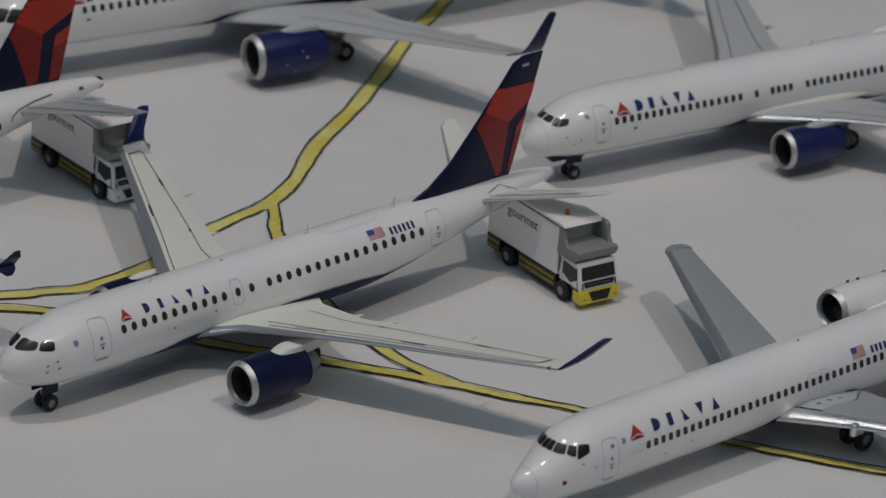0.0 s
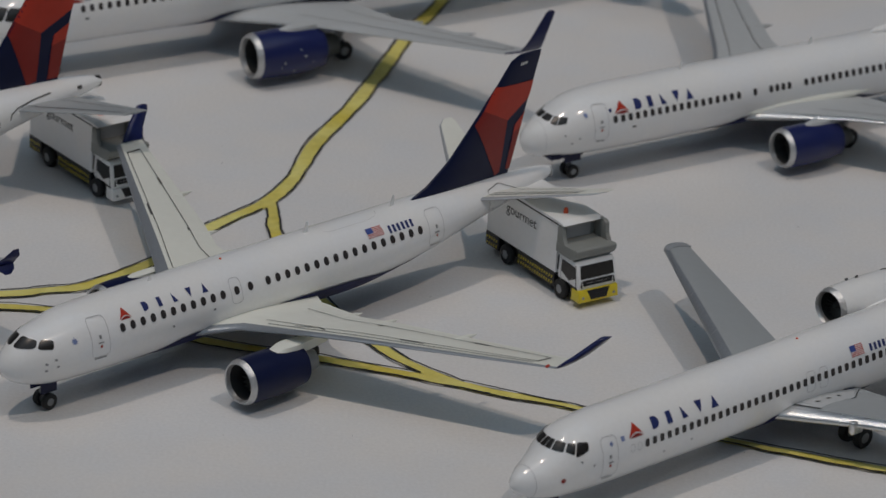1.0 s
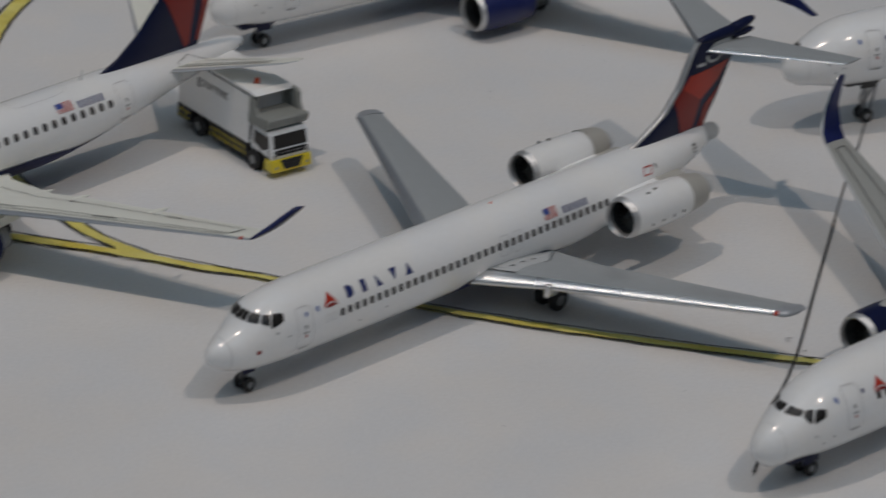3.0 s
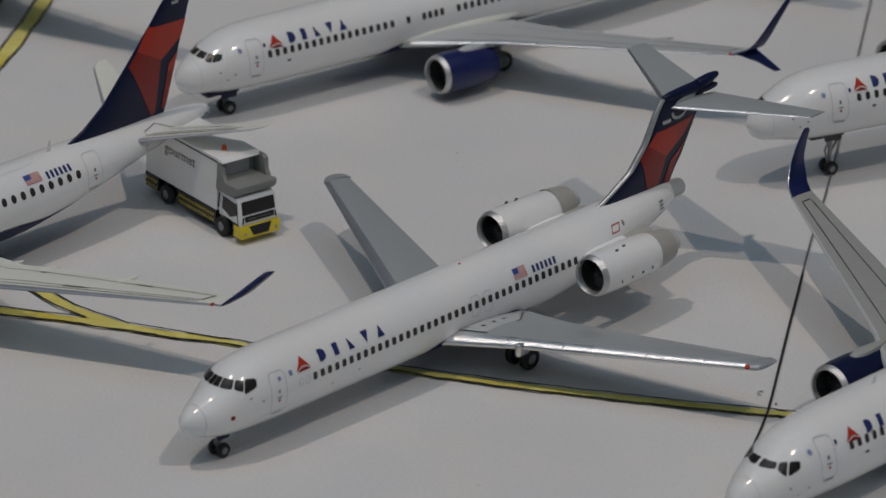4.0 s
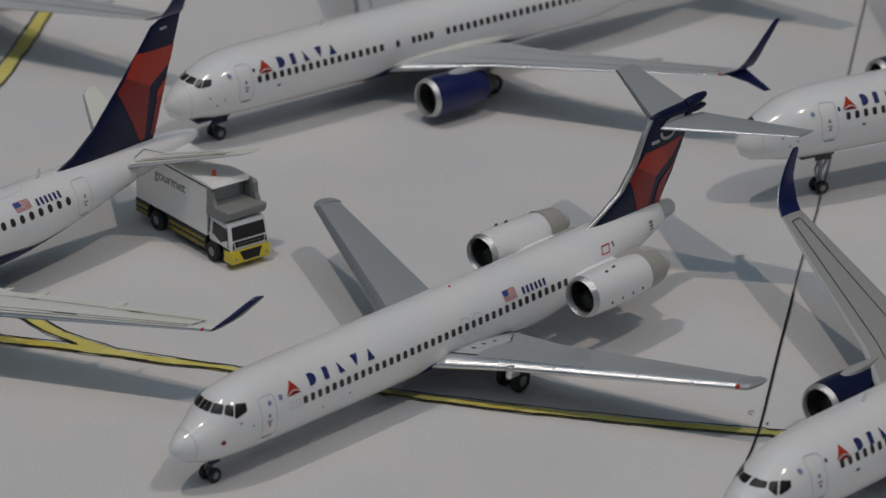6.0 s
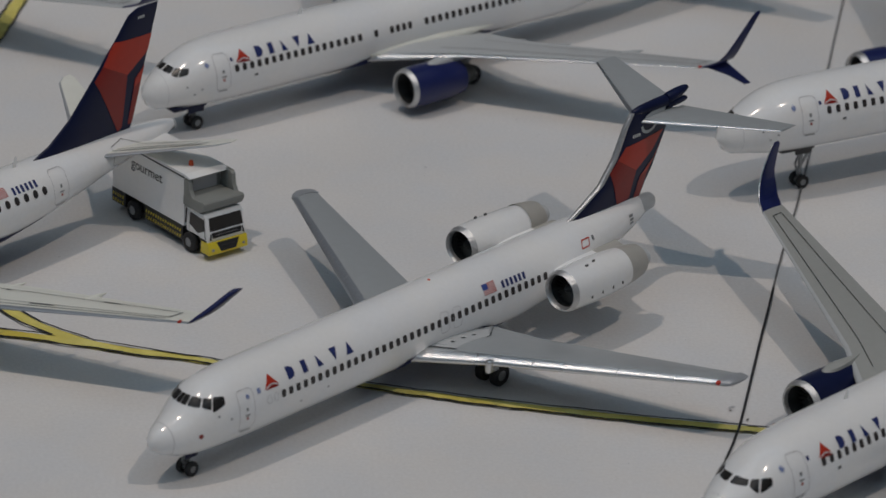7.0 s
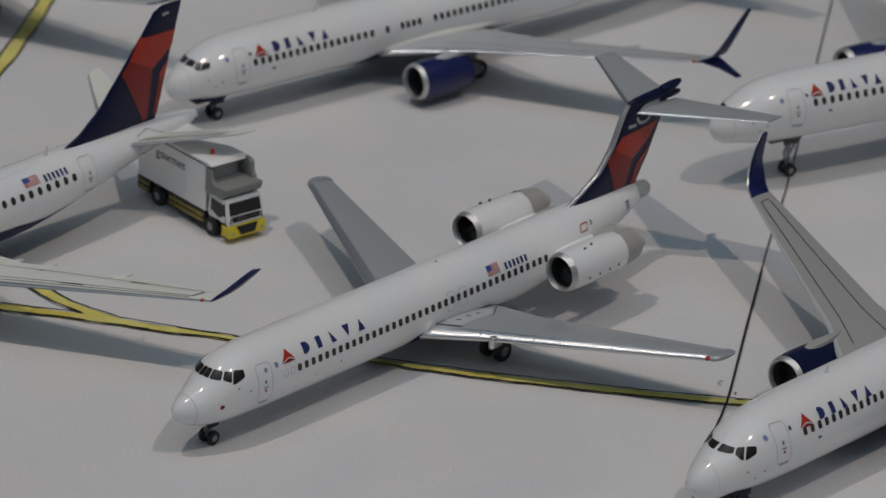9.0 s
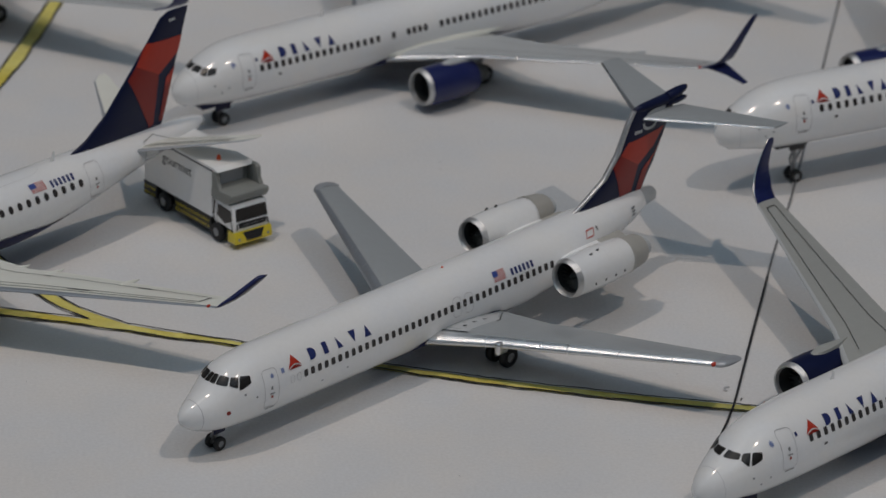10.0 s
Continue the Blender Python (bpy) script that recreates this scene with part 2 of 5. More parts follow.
# ---- airliner ----
def wheel(name, centre, r, w, parent, seg=20, flip=True):
    """A tyre with a rounded tread and a hub set into both faces."""
    x, y, z = centre
    tyre = part(name, lathe([(-w / 2, r * 0.46), (-w / 2, r * 0.86), (-w * 0.36, r * 0.97), (0, r), (w * 0.36, r * 0.97), (w / 2, r * 0.86), (w / 2, r * 0.46)], (x, y, z), seg, "y"), RUBBER, parent, "black rubber tyre", flip)
    part("hub", lathe([(-w * 0.42, 0.001), (-w * 0.42, r * 0.3), (-w * 0.5, r * 0.34), (-w * 0.46, r * 0.47), (w * 0.46, r * 0.47), (w * 0.5, r * 0.34), (w * 0.42, r * 0.3), (w * 0.42, 0.001)], (x, y, z), seg, "y"), HUB, tyre, "grey wheel hub", flip)
    return tyre


def gear(parent, x, y, top, r, w, gap, door, strut_r=0.13, lean=0.0):
    leg = part("gear_strut", rod((x + lean, y, top), (x, y, r), strut_r, 10, strut_r * 0.75), HUB, parent, "grey landing gear strut")
    part("axle", rod((x, y - gap / 2, r), (x, y + gap / 2, r), strut_r * 0.6, 8), HUB, leg)
    part("drag_brace", rod((x + 0.9, y, top), (x + 0.05, y, r + (top - r) * 0.35), strut_r * 0.55, 8), HUB, leg)
    part("torque_link", rod((x - 0.3, y, r + (top - r) * 0.42), (x - 0.02, y, r + 0.08), strut_r * 0.5, 6), HUB, leg)
    part("torque_link", rod((x - 0.3, y, r + (top - r) * 0.42), (x - 0.02, y, r + (top - r) * 0.75), strut_r * 0.5, 6), HUB, leg)
    for s in (-1, 1):
        wheel("wheel", (x, y + s * gap / 2, r), r, w, parent)
    if door:
        for s in (-1, 1):
            part("gear_door", block((x - door[0] * 0.6, y + s * door[2] - 0.05, top - 0.3 - door[1]), (x + door[0] * 0.4, y + s * door[2] + 0.05, top + 0.1), 0.03), door[3], parent)


def engine(parent, x, y, z, r, length, coat, pylon, tail=PALE, fan=0.24, lip=0.07):
    """A turbofan: cowl, bright inlet lip, inlet throat, fan with blades, spinner and exhaust."""
    c = (x, y, z)
    cowl = part("nacelle", lathe([(length * lip, r * 0.965), (length * 0.25, r), (length * 0.45, r * 1.0), (length * 0.7, r * 0.95), (length * 0.9, r * 0.85), (length * 0.9, r * 0.79), (length * 0.7, r * 0.72)], c), coat, parent)
    part("inlet_lip", lathe([(length * lip, r * 0.968), (length * 0.035, r * 0.925), (length * 0.01, r * 0.88), (0, r * 0.84), (length * 0.01, r * 0.79), (length * 0.06, r * 0.755)], c), LIP, cowl, "bare metal inlet lip")
    part("inlet_throat", lathe([(length * 0.06, r * 0.755), (length * 0.1, r * 0.75), (length * (fan + 0.05), r * 0.75), (length * (fan + 0.05), 0.01)], c), HOLLOW, cowl)
    bm = bmesh.new()
    roots = []
    for i in range(20):
        a = 2 * math.pi * i / 20
        pts = []
        for rr, tw in ((0.2, 0.35), (0.73, 0.2)):
            for s in (-1, 1):
                ang = a + s * tw * 0.5 / (rr + 0.2)
                pts.append(bm.verts.new((x + length * fan + s * 0.07, y + r * rr * math.cos(ang), z + r * rr * math.sin(ang))))
        bm.faces.new((pts[0], pts[1], pts[3], pts[2]))
        roots.append((pts[0], pts[1]))
    heart = bm.verts.new((x + length * fan + 0.02, y, z))
    for one, other in zip(roots, roots[1:] + roots[:1]):
        bm.faces.new((heart, one[0], one[1]))
        bm.faces.new((heart, one[1], other[0]))
    part("fan", bm, BLADE, cowl, "dark metal fan blades")
    part("spinner", lathe([(length * (fan - 0.07), 0.001), (length * (fan - 0.04), r * 0.13), (length * (fan + 0.01), r * 0.22)], c, 20), BLADE, cowl)
    part("exhaust_nozzle", lathe([(length * 0.7, r * 0.62), (length * 0.95, r * 0.56), (length * 1.12, r * 0.42), (length * 1.12, r * 0.36), (length * 0.9, r * 0.3), (length * 0.9, 0.01)], c, 28), tail, cowl)
    return cowl


def cabin_windows(hull, spans, z, w, h, parent, mat=PORT, rise=0.0, x0=0.0, corner=0.38):
    """One printed pane for each window on both sides."""
    for port in (1, -1):
        for a, b, n in spans:
            for i in range(n):
                x = a + (b - a) * i / max(n - 1, 1)
                zz = z + rise * (x - x0)
                part("cabin_window", decal([rounded(x - w / 2, zz - h / 2, x + w / 2, zz + h / 2, w * corner)], lambda u, v, p=port: hull.side(u, v, 0.022, p)), mat, parent)


def door_outline(hull, x0, z0, x1, z1, parent, name="cabin_door", mat=LINE, sides=(1, -1), width=0.024, bits=True):
    pts = rounded(x0, z0, x1, z1, min(0.2, (x1 - x0) * 0.3))
    for port in sides:
        d = part(name, decal(band(pts + pts[:1], width), lambda u, v, p=port: hull.side(u, v, 0.024, p)), mat, parent, "cabin door outlined in fine grey print")
        if bits:
            xm, zm = (x0 + x1) / 2, (z0 + z1) / 2
            part("door_handle", decal([[(xm - 0.06, zm + 0.0), (xm + 0.06, zm + 0.0), (xm + 0.06, zm + 0.16), (xm - 0.06, zm + 0.16)], [(xm - 0.14, zm - 0.22), (xm + 0.16, zm - 0.22), (xm + 0.16, zm - 0.16), (xm - 0.14, zm - 0.16)]], lambda u, v, p=port: hull.side(u, v, 0.026, p)), HUB, d)
            part("door_notice", decal([[(xm - 0.05, zm - 0.42), (xm + 0.07, zm - 0.42), (xm + 0.07, zm - 0.3), (xm - 0.05, zm - 0.3)]], lambda u, v, p=port: hull.side(u, v, 0.026, p)), MOUTH, d)
            part("door_sill", decal([[(x0 + 0.15, z0 - 0.1), (x1 - 0.15, z0 - 0.1), (x1 - 0.15, z0 - 0.03), (x0 + 0.15, z0 - 0.03)]], lambda u, v, p=port: hull.side(u, v, 0.026, p)), HUB, d)


def livery(hull, parent, x_tri, x_d, x_a, z0, z1):
    """The airline's mark, as plain shapes: a red triangle in three facets and five blue blocks."""
    h = z1 - z0
    for port in (1, -1):
        on = lambda u, v, p=port: hull.side(u, v, 0.024, p)
        w = h * 1.75
        tri = lambda pts: [[(x_tri + w * c, z0 - 0.04 + (h + 0.04) * v) for c, v in pts]]
        part("airline_mark", decal(tri([(0.5, 1.0), (0.97, 0.12), (0.74, 0.30), (0.52, 0.36), (0.27, 0.24), (0.03, 0.06)]), on), RED, parent)
        part("airline_mark_foot", decal(tri([(0.08, 0.0), (0.30, 0.15), (0.52, 0.25), (0.72, 0.20), (0.98, 0.0)]), on), WINE, parent)
        wide = h * 0.84
        shapes = [[(0, 0), (0.45, 0), (0.78, 0.12), (0.95, 0.35), (0.95, 0.65), (0.78, 0.88), (0.45, 1), (0, 1)], [(0.05, 0), (0.72, 0), (0.72, 1), (0.05, 1)],
                  [(0.08, 0), (0.84, 0), (0.08, 1)], [(0.5, 0), (0.97, 1), (0.03, 1)], [(0, 0), (1, 0), (0.5, 1)]]
        for i, shape in enumerate(shapes):
            a = x_d + (x_a - x_d - wide) * i / 4
            part("title_block", decal([[(a + wide * c, z0 + 0.02 + (h - 0.06) * v) for c, v in shape]], on, 0.25), BLUE, parent)


def flag(hull, parent, x, z, w, h, port=1):
    on = lambda u, v: hull.side(u, v, 0.024, port)
    f = part("flag", decal([[(x, z), (x + w, z), (x + w, z + h), (x, z + h)]], on), WHITE, parent, "small striped flag print")
    for i in range(7):
        part("flag_stripe", decal([[(x, z + h * i / 6.5), (x + w, z + h * i / 6.5), (x + w, z + h * (i + 0.5) / 6.5), (x, z + h * (i + 0.5) / 6.5)]], lambda u, v: hull.side(u, v, 0.03, port)), RED, f)
    part("flag_canton", decal([[(x, z + h * 0.46), (x + w * 0.42, z + h * 0.46), (x + w * 0.42, z + h), (x, z + h)]], lambda u, v: hull.side(u, v, 0.036, port)), CANTON, f)


def crest(hull, parent, x, z, r):
    """A small round printed crest with a lighter heart."""
    spoke = lambda k, q: (x + q * math.cos(k), z + q * math.sin(k))
    mark = part("crest_mark", decal([[spoke(a, r if i % 2 == 0 else r * 0.55) for i, a in enumerate(np.linspace(0, 2 * math.pi, 17)[:-1])]], lambda u, v: hull.side(u, v, 0.024)), CREST, parent, "pale blue printed crest")
    return mark


def probes(hull, parent, spots, r=0.05):
    """Small printed probes and ports on both sides of the nose."""
    for x, z in spots:
        for port in (1, -1):
            part("nose_probe", decal([[(x + r * 1.3 * math.cos(a), z + r * math.sin(a)) for a in np.linspace(0, 2 * math.pi, 9)[:-1]]], lambda u, v, p=port: hull.side(u, v, 0.024, p)), HUB, parent, "small grey probe print")


def code_bars(where, parent, x, z, w, h, n, mat, name="code_bar"):
    for i in range(n):
        a = x + w * i / n
        part(name, decal([[(a, z), (a + w / n * 0.55, z), (a + w / n * 0.55, z + h), (a, z + h)]], where), mat, parent)


def cockpit(hull, parent, panes, xc, corner=0.15):
    """Glazing: panes (azimuth from, to, sill heights, head heights) mirrored to both sides."""
    for a0, a1, s0, s1, h0, h1 in panes:
        for port in (1, -1):
            def on(k, v, p=port):
                q = hull.ahead(a0 + (a1 - a0) * k, (s0 + (s1 - s0) * k) * (1 - v) + (h0 + (h1 - h0) * k) * v, xc, 0.02)
                return Vector((q.x, p * q.y, q.z))
            bm = decal([rounded(0, 0, 1, 1, corner)], on, 0.22)
            part("windscreen_pane", bm, GLASS, parent, "dark cockpit window pane")


def aerial(parent, x, z, h, y=0.0, chord=0.5, mat=WHITE):
    part("blade_aerial", Blade([(x, y, z - 0.1, chord, 0.16, 90), (x + chord * 0.55, y, z + h, chord * 0.45, 0.16, 90)], 3, 1.0).strip(0, 1), mat, parent)


def wing_lines(blade, parent, lines, width=0.045, mat=INK, name="panel_line"):
    for pts in lines:
        bm = bmesh.new()
        for (ua, ca), (ub, cb) in zip(pts, pts[1:]):
            n = max(1, int(abs(ub - ua) * 30))
            prev = None
            for i in range(n + 1):
                u, c = ua + (ub - ua) * i / n, ca + (cb - ca) * i / n
                p = blade.at(u, c, True, 0.03)
                if abs(ub - ua) > 0.02:
                    chord = blade.section(u)[3]
                    q = blade.at(u, c + width / chord, True, 0.03)
                else:
                    q = blade.at(u + width / 16.0, c, True, 0.03)
                pair = (bm.verts.new(p), bm.verts.new(q))
                if prev:
                    bm.faces.new((prev[0], prev[1], pair[1], pair[0]))
                prev = pair
        part(name, bm, mat, parent)


def lifted(sections, side, skew, lift, nose=0.0, thick=1.2):
    """Sections of one wing: mirrored, swept by skew on the starboard side, and raised outboard of the root by lift."""
    out = []
    for x, y, z, c, t, k in sections:
        f = lift[0 if side > 0 else 1] * min(max((y - 1.5) / 4, 0), 1)
        n = nose * min(max(1.1 - 0.045 * y, 0.35), 1) if side < 0 else 0.0
        out.append((x + (skew * y if side < 0 else 0) - 1.57 * f - n, side * y + 1.55 * f, z + f - 0.25 * n, c * (1 if side > 0 else 0.95) + n, t * (1 if side > 0 or not skew else thick), k))
    return out


def wings(parent, s, coat, edge, tip_coat, lines, winglet=None, lights=True, line_mat=INK, le=0.06, skew=0.0, lift=(0, 0), tip_edge=None, nose=0.0):
    """Both wings from sections of the port one, with leading edge, panel lines and winglets."""
    for side in (1, -1):
        b = Blade(lifted(s, side, skew, lift, nose))
        lead = le + (0.07 if nose and side < 0 else 0)
        w = part("wing", b.strip(lead, 1), coat, parent)
        # Skewed wings: starboard edge in a darker grey, its shade put into the colour.
        part("leading_edge", b.strip(0, lead), edge if side > 0 or not skew else EDGE, w)
        wing_lines(b, w, lines if side > 0 or not nose else lines[:3], mat=line_mat if side > 0 else INK)
        if winglet:
            for k, wl in enumerate(winglet):
                tip = Blade(lifted(wl, side, skew if tip_edge else 0.0, lift), 6)
                let = part("winglet", tip.strip(0.045, 1), tip_coat, w, "navy winglet")
                part("winglet_edge", tip.strip(0, 0.045), tip_edge or STEEL, let, "winglet leading edge")
        if lights and side > 0:
            p = b.at(0.99, 0.03, True, 0.03)
            part("tip_light", lathe([(-0.12, 0.001), (-0.07, 0.06), (0.03, 0.085), (0.12, 0.06), (0.15, 0.001)], (p.x, p.y, p.z - 0.02), 12), RED, w, "tiny red wingtip light")


def fairings(parent, blade_sections, at, coat, size=1.0, skew=0.0, lift=(0, 0), nose=0.0):
    """Flap track fairings under the trailing edge."""
    for side in (1, -1):
        b = Blade(lifted(blade_sections, side, skew, lift, nose))
        for u in at:
            p = b.at(u, 0.84, False)
            part("flap_fairing", lathe([(-1.3 * size, 0.01), (-0.8 * size, 0.16 * size), (0, 0.22 * size), (0.8 * size, 0.13 * size), (1.35 * size, 0.01)], (p.x, p.y, p.z - 0.05), 14), coat, parent)


def tail_fin(parent, sections, patches, base=NAVY):
    """The fin and its painted facets on both faces. Patches: material and outline in (x, z)."""
    b = Blade(sections, 6, 1.0)
    fin = part("tail_fin", b.strip(0, 1), base, parent)
    zs = [s[2] for s in sections]
    def on(x, z, port=1, off=0.03):
        u = float(np.interp(z, zs, np.linspace(0, 1, len(zs))))
        sx = b.section(u)
        c = min(max((x - sx[0]) / sx[3], 0.0), 1.0)
        t = float(np.interp(c, [p[0] for p in FOIL], [p[1] for p in FOIL])) * sx[4] * sx[3]
        return Vector((sx[0] + c * sx[3], port * (t + off), z))
    for mat, outline in patches:
        for port in (1, -1):
            part("fin_facet", decal([outline], lambda x, z, p=port: on(x, z, p), 0.35), mat, fin)
    return fin, on


def place(root, x, y, heading):
    """Nose at (x, y), tail towards heading (radians)."""
    root.location = (K * x, K * y, 0)
    root.rotation_euler = (0, 0, heading + math.pi)


# ---- table and hall ----
def slab(name, lo, hi, mat, label, category="", kind="structure"):
    bm = block([v / K for v in lo], [v / K for v in hi])
    return tagged(part(name, bm, mat, None, label, flip=False, smooth=False), label, category, "", kind)


def flat_sheet(points, z0, z1):
    bm = bmesh.new()
    top = [bm.verts.new((x, y, z1)) for x, y in points]
    low = [bm.verts.new((x, y, z0)) for x, y in points]
    bm.faces.new(top)
    bm.faces.new(list(reversed(low)))
    n = len(points)
    for i in range(n):
        bm.faces.new((top[i], low[i], low[(i + 1) % n], top[(i + 1) % n]))
    return bm


edge_y = lambda x: -7.7 - 0.217 * (x + 15.6)
tagged(part("paper_sheet", flat_sheet([(-170, edge_y(-170)), (170, edge_y(170)), (210, 150), (-140, 230)], -0.2, 0.0), PAPER, None, flip=False, smooth=False),
       "large white paper sheet covering the display table", "table cover", kind="structure")
tagged(part("display_table", flat_sheet([(-180, edge_y(-180) - 1.2), (180, edge_y(180) - 1.2), (220, 155), (-150, 240)], -300, -0.22), CLOTH, None, flip=False, smooth=False),
       "display table draped in black cloth under the paper", "table", kind="structure")
slab("floor", (-3.5, -3.5, -0.80), (3.5, 3.5, -0.752), CARPET, "dark grey hall carpet")
# Unseen shell, kept pale so that it bounces fill onto the models.
slab("wall_north", (-3.5, 3.5, -0.80), (3.5, 3.6, 2.8), WALLS, "unseen pale hall wall that bounces fill light")
slab("wall_south", (-3.5, -3.6, -0.80), (3.5, -3.5, 2.8), WALLS, "unseen pale hall wall that bounces fill light")
slab("wall_east", (3.5, -3.6, -0.80), (3.6, 3.6, 2.8), WALLS, "unseen pale hall wall that bounces fill light")
slab("wall_west", (-3.6, -3.6, -0.80), (-3.5, 3.6, 2.8), WALLS, "unseen pale hall wall that bounces fill light")
slab("ceiling", (-3.6, -3.6, 2.8), (3.6, 3.6, 2.9), WALLS, "unseen pale hall ceiling that bounces fill light")


# ---- taxiway lines drawn with markers ----
def glide(points, step=0.4):
    """A smooth curve through points."""
    p = [Vector((*q, 0)) for q in points]
    p = [2 * p[0] - p[1]] + p + [2 * p[-1] - p[-2]]
    out = []
    for a, b, c, d in zip(p, p[1:], p[2:], p[3:]):
        n = max(2, int((c - b).length / step))
        for i in range(n):
            t = i / n
            out.append(0.5 * (2 * b + (c - a) * t + (2 * a - 5 * b + 4 * c - d) * t * t + (3 * b - a - 3 * c + d) * t ** 3))
    return out + [p[-2]]


def ribbon(points, half, z, wobble=0.0, seed=0.0, shift=0.0, taper=None):
    bm = bmesh.new()
    prev = None
    for i, p in enumerate(points):
        d = (points[min(i + 1, len(points) - 1)] - points[max(i - 1, 0)]).normalized()
        n = Vector((-d.y, d.x, 0))
        k = half(i / (len(points) - 1)) if callable(half) else half
        s = shift(i / (len(points) - 1)) if callable(shift) else shift
        j = wobble * noise.noise(Vector((i * 0.21, seed, 0.3)))
        j2 = wobble * noise.noise(Vector((i * 0.27, seed + 9.1, 0.7))) * 0.5
        a = p + n * (s + j + k + j2)
        b = p + n * (s + j - k - j2)
        pair = (bm.verts.new((a.x, a.y, z)), bm.verts.new((b.x, b.y, z)))
        if prev:
            bm.faces.new((prev[0], prev[1], pair[1], pair[0]))
        prev = pair
    return bm


def clear_of(point, others):
    """Whether a point lies outside the yellow of the other lines."""
    return all(min((point - q).length for q in pts) > half - 0.02 for pts, half in others)


def taxi_line(pts, half, seed, others, ink=0.058, lift=0.0):
    root = tagged(new("taxi_line"), "hand-drawn yellow marker taxiway line with black edges on the paper", "taxiway line", "taxiway lines")
    width = lambda u: half(u) if callable(half) else half
    part("yellow_stroke", ribbon(pts, lambda u: width(u) * 0.93, 0.05 + lift, 0.12, seed), YELLOW, root, "yellow marker stroke", flip=False, smooth=False)
    for s in (1, -1):
        runs, run = [], []
        for i, p in enumerate(pts):
            d = (pts[min(i + 1, len(pts) - 1)] - pts[max(i - 1, 0)]).normalized()
            u = i / (len(pts) - 1)
            j = 0.12 * noise.noise(Vector((i * 0.19, seed + 3 * s, 0.3))) + 0.07 * noise.noise(Vector((i * 0.9, seed + 7 * s, 2.3)))
            q = p + Vector((-d.y, d.x, 0)) * (s * width(u) + j)
            if clear_of(q, others):
                run.append(q)
            elif run:
                runs.append(run)
                run = []
        for run in runs + [run]:
            if len(run) > 2:
                part("black_edge", ribbon(run, lambda u, k=seed + s, n=len(run): ink * (1 + 0.35 * noise.noise(Vector((u * n * 0.35, k, 5.0)))), 0.1 + lift, 0.0), MARKER, root, "uneven black marker edge", flip=False, smooth=False)
    return root


MAIN = glide([(-2.0, 90.0), (-6.9, 67.8), (-8.8, 60.3), (-9.7, 55.2), (-11.1, 48.8), (-12.4, 44.0), (-13.1, 39.0), (-14.1, 35.6), (-15.6, 33.2), (-17.0, 31.0), (-19.0, 26.8), (-21.9, 23.3), (-24.1, 22.2), (-26.3, 21.3), (-40.0, 17.5)])
LINK = glide([(-14.1, 35.6), (-13.75, 33.6), (-13.5, 31.6), (-12.2, 27.0), (-9.2, 21.4), (-7.1, 18.4), (-5.75, 16.9), (-4.3, 15.7), (-2.6, 14.62), (-0.6, 13.9)])
FRONT = glide([(-45.0, 16.5), (-26.0, 19.9), (-20.0, 18.8), (-15.0, 17.5), (-10.0, 16.5), (-5.6, 15.5), (-3.4, 14.85), (-0.7, 13.97), (2.5, 13.1), (9.3, 10.86), (13.2, 9.7), (17.3, 8.7), (21.4, 7.75), (26.6, 6.8), (30.0, 6.2), (45.0, 4.0)])
taxi_line(MAIN, 0.45, 1.3, [(LINK, 0.36)])
taxi_line(LINK, lambda u: 0.36 - 0.17 * max(u - 0.82, 0) / 0.18, 5.9, [(MAIN, 0.45), (FRONT, 0.33)], lift=0.012)
taxi_line(FRONT, lambda u: 0.40 - 0.11 * min(max((u - 0.46) * 12, 0), 1) + 0.05 * min(max((u - 0.6) * 6, 0), 1), 8.2, [(LINK, 0.33)], lift=0.024)
# Thin dark line over the sheet, drawn in grey beyond y = 20.
seam = tagged(new("dark_line"), "thin straight line across the paper, black near and grey farther off", "line")
DARK_LINE = glide([(24.0, -4.5), (25.9, 3.6), (26.85, 6.9), (29.06, 17.4), (31.05, 26.66), (32.92, 34.7), (36.6, 52.8), (42.6, 82.0)], 2.0)
cut = next(i for i, q in enumerate(DARK_LINE) if q.y > 20)
part("dark_stretch", ribbon(DARK_LINE[:cut + 1], 0.06, 0.12, 0.02, 2.0), MARKER, seam, "black near stretch", flip=False, smooth=False)
part("grey_stretch", ribbon(DARK_LINE[cut:], 0.055, 0.12, 0.0), LINEGREY, seam, "grey far stretch", flip=False, smooth=False)


# ---- the airliners ----
def jet(label, x, y, heading):
    root = tagged(new("model_airliner"), label, "model airliner", "model airliners")
    place(root, x, y, heading)
    return root


def narrow_hull(length, bottom, top, width, nose_z, tail_lo, tail_hi, taper, fore=1.0):
    """A tube with a rounded nose and an upswept tail."""
    h = top - bottom
    f = fore
    return Hull([(0, nose_z - 0.08, nose_z + 0.08, 0.05), (0.22 * f, nose_z - 0.13 * h, nose_z + 0.13 * h, width * 0.26), (0.8 * f, nose_z - 0.24 * h, nose_z + 0.27 * h, width * 0.50),
                 (1.7 * f, bottom + 0.07 * h, nose_z + 0.42 * h, width * 0.72), (2.7 * f, bottom + 0.025 * h, top - 0.11 * h, width * 0.87), (4.0 * f, bottom + 0.008 * h, top - 0.03 * h, width * 0.96),
                 (6.0 * f, bottom, top, width), (taper, bottom, top, width), (taper + (length - taper) * 0.3, bottom + (tail_lo - bottom) * 0.22, top, width * 0.93),
                 (taper + (length - taper) * 0.65, bottom + (tail_lo - bottom) * 0.66, top - 0.02 * h, width * 0.66), (length - 0.5, tail_lo - 0.05, tail_hi + 0.1, width * 0.24), (length, tail_lo + 0.1, tail_hi - 0.05, width * 0.14)])


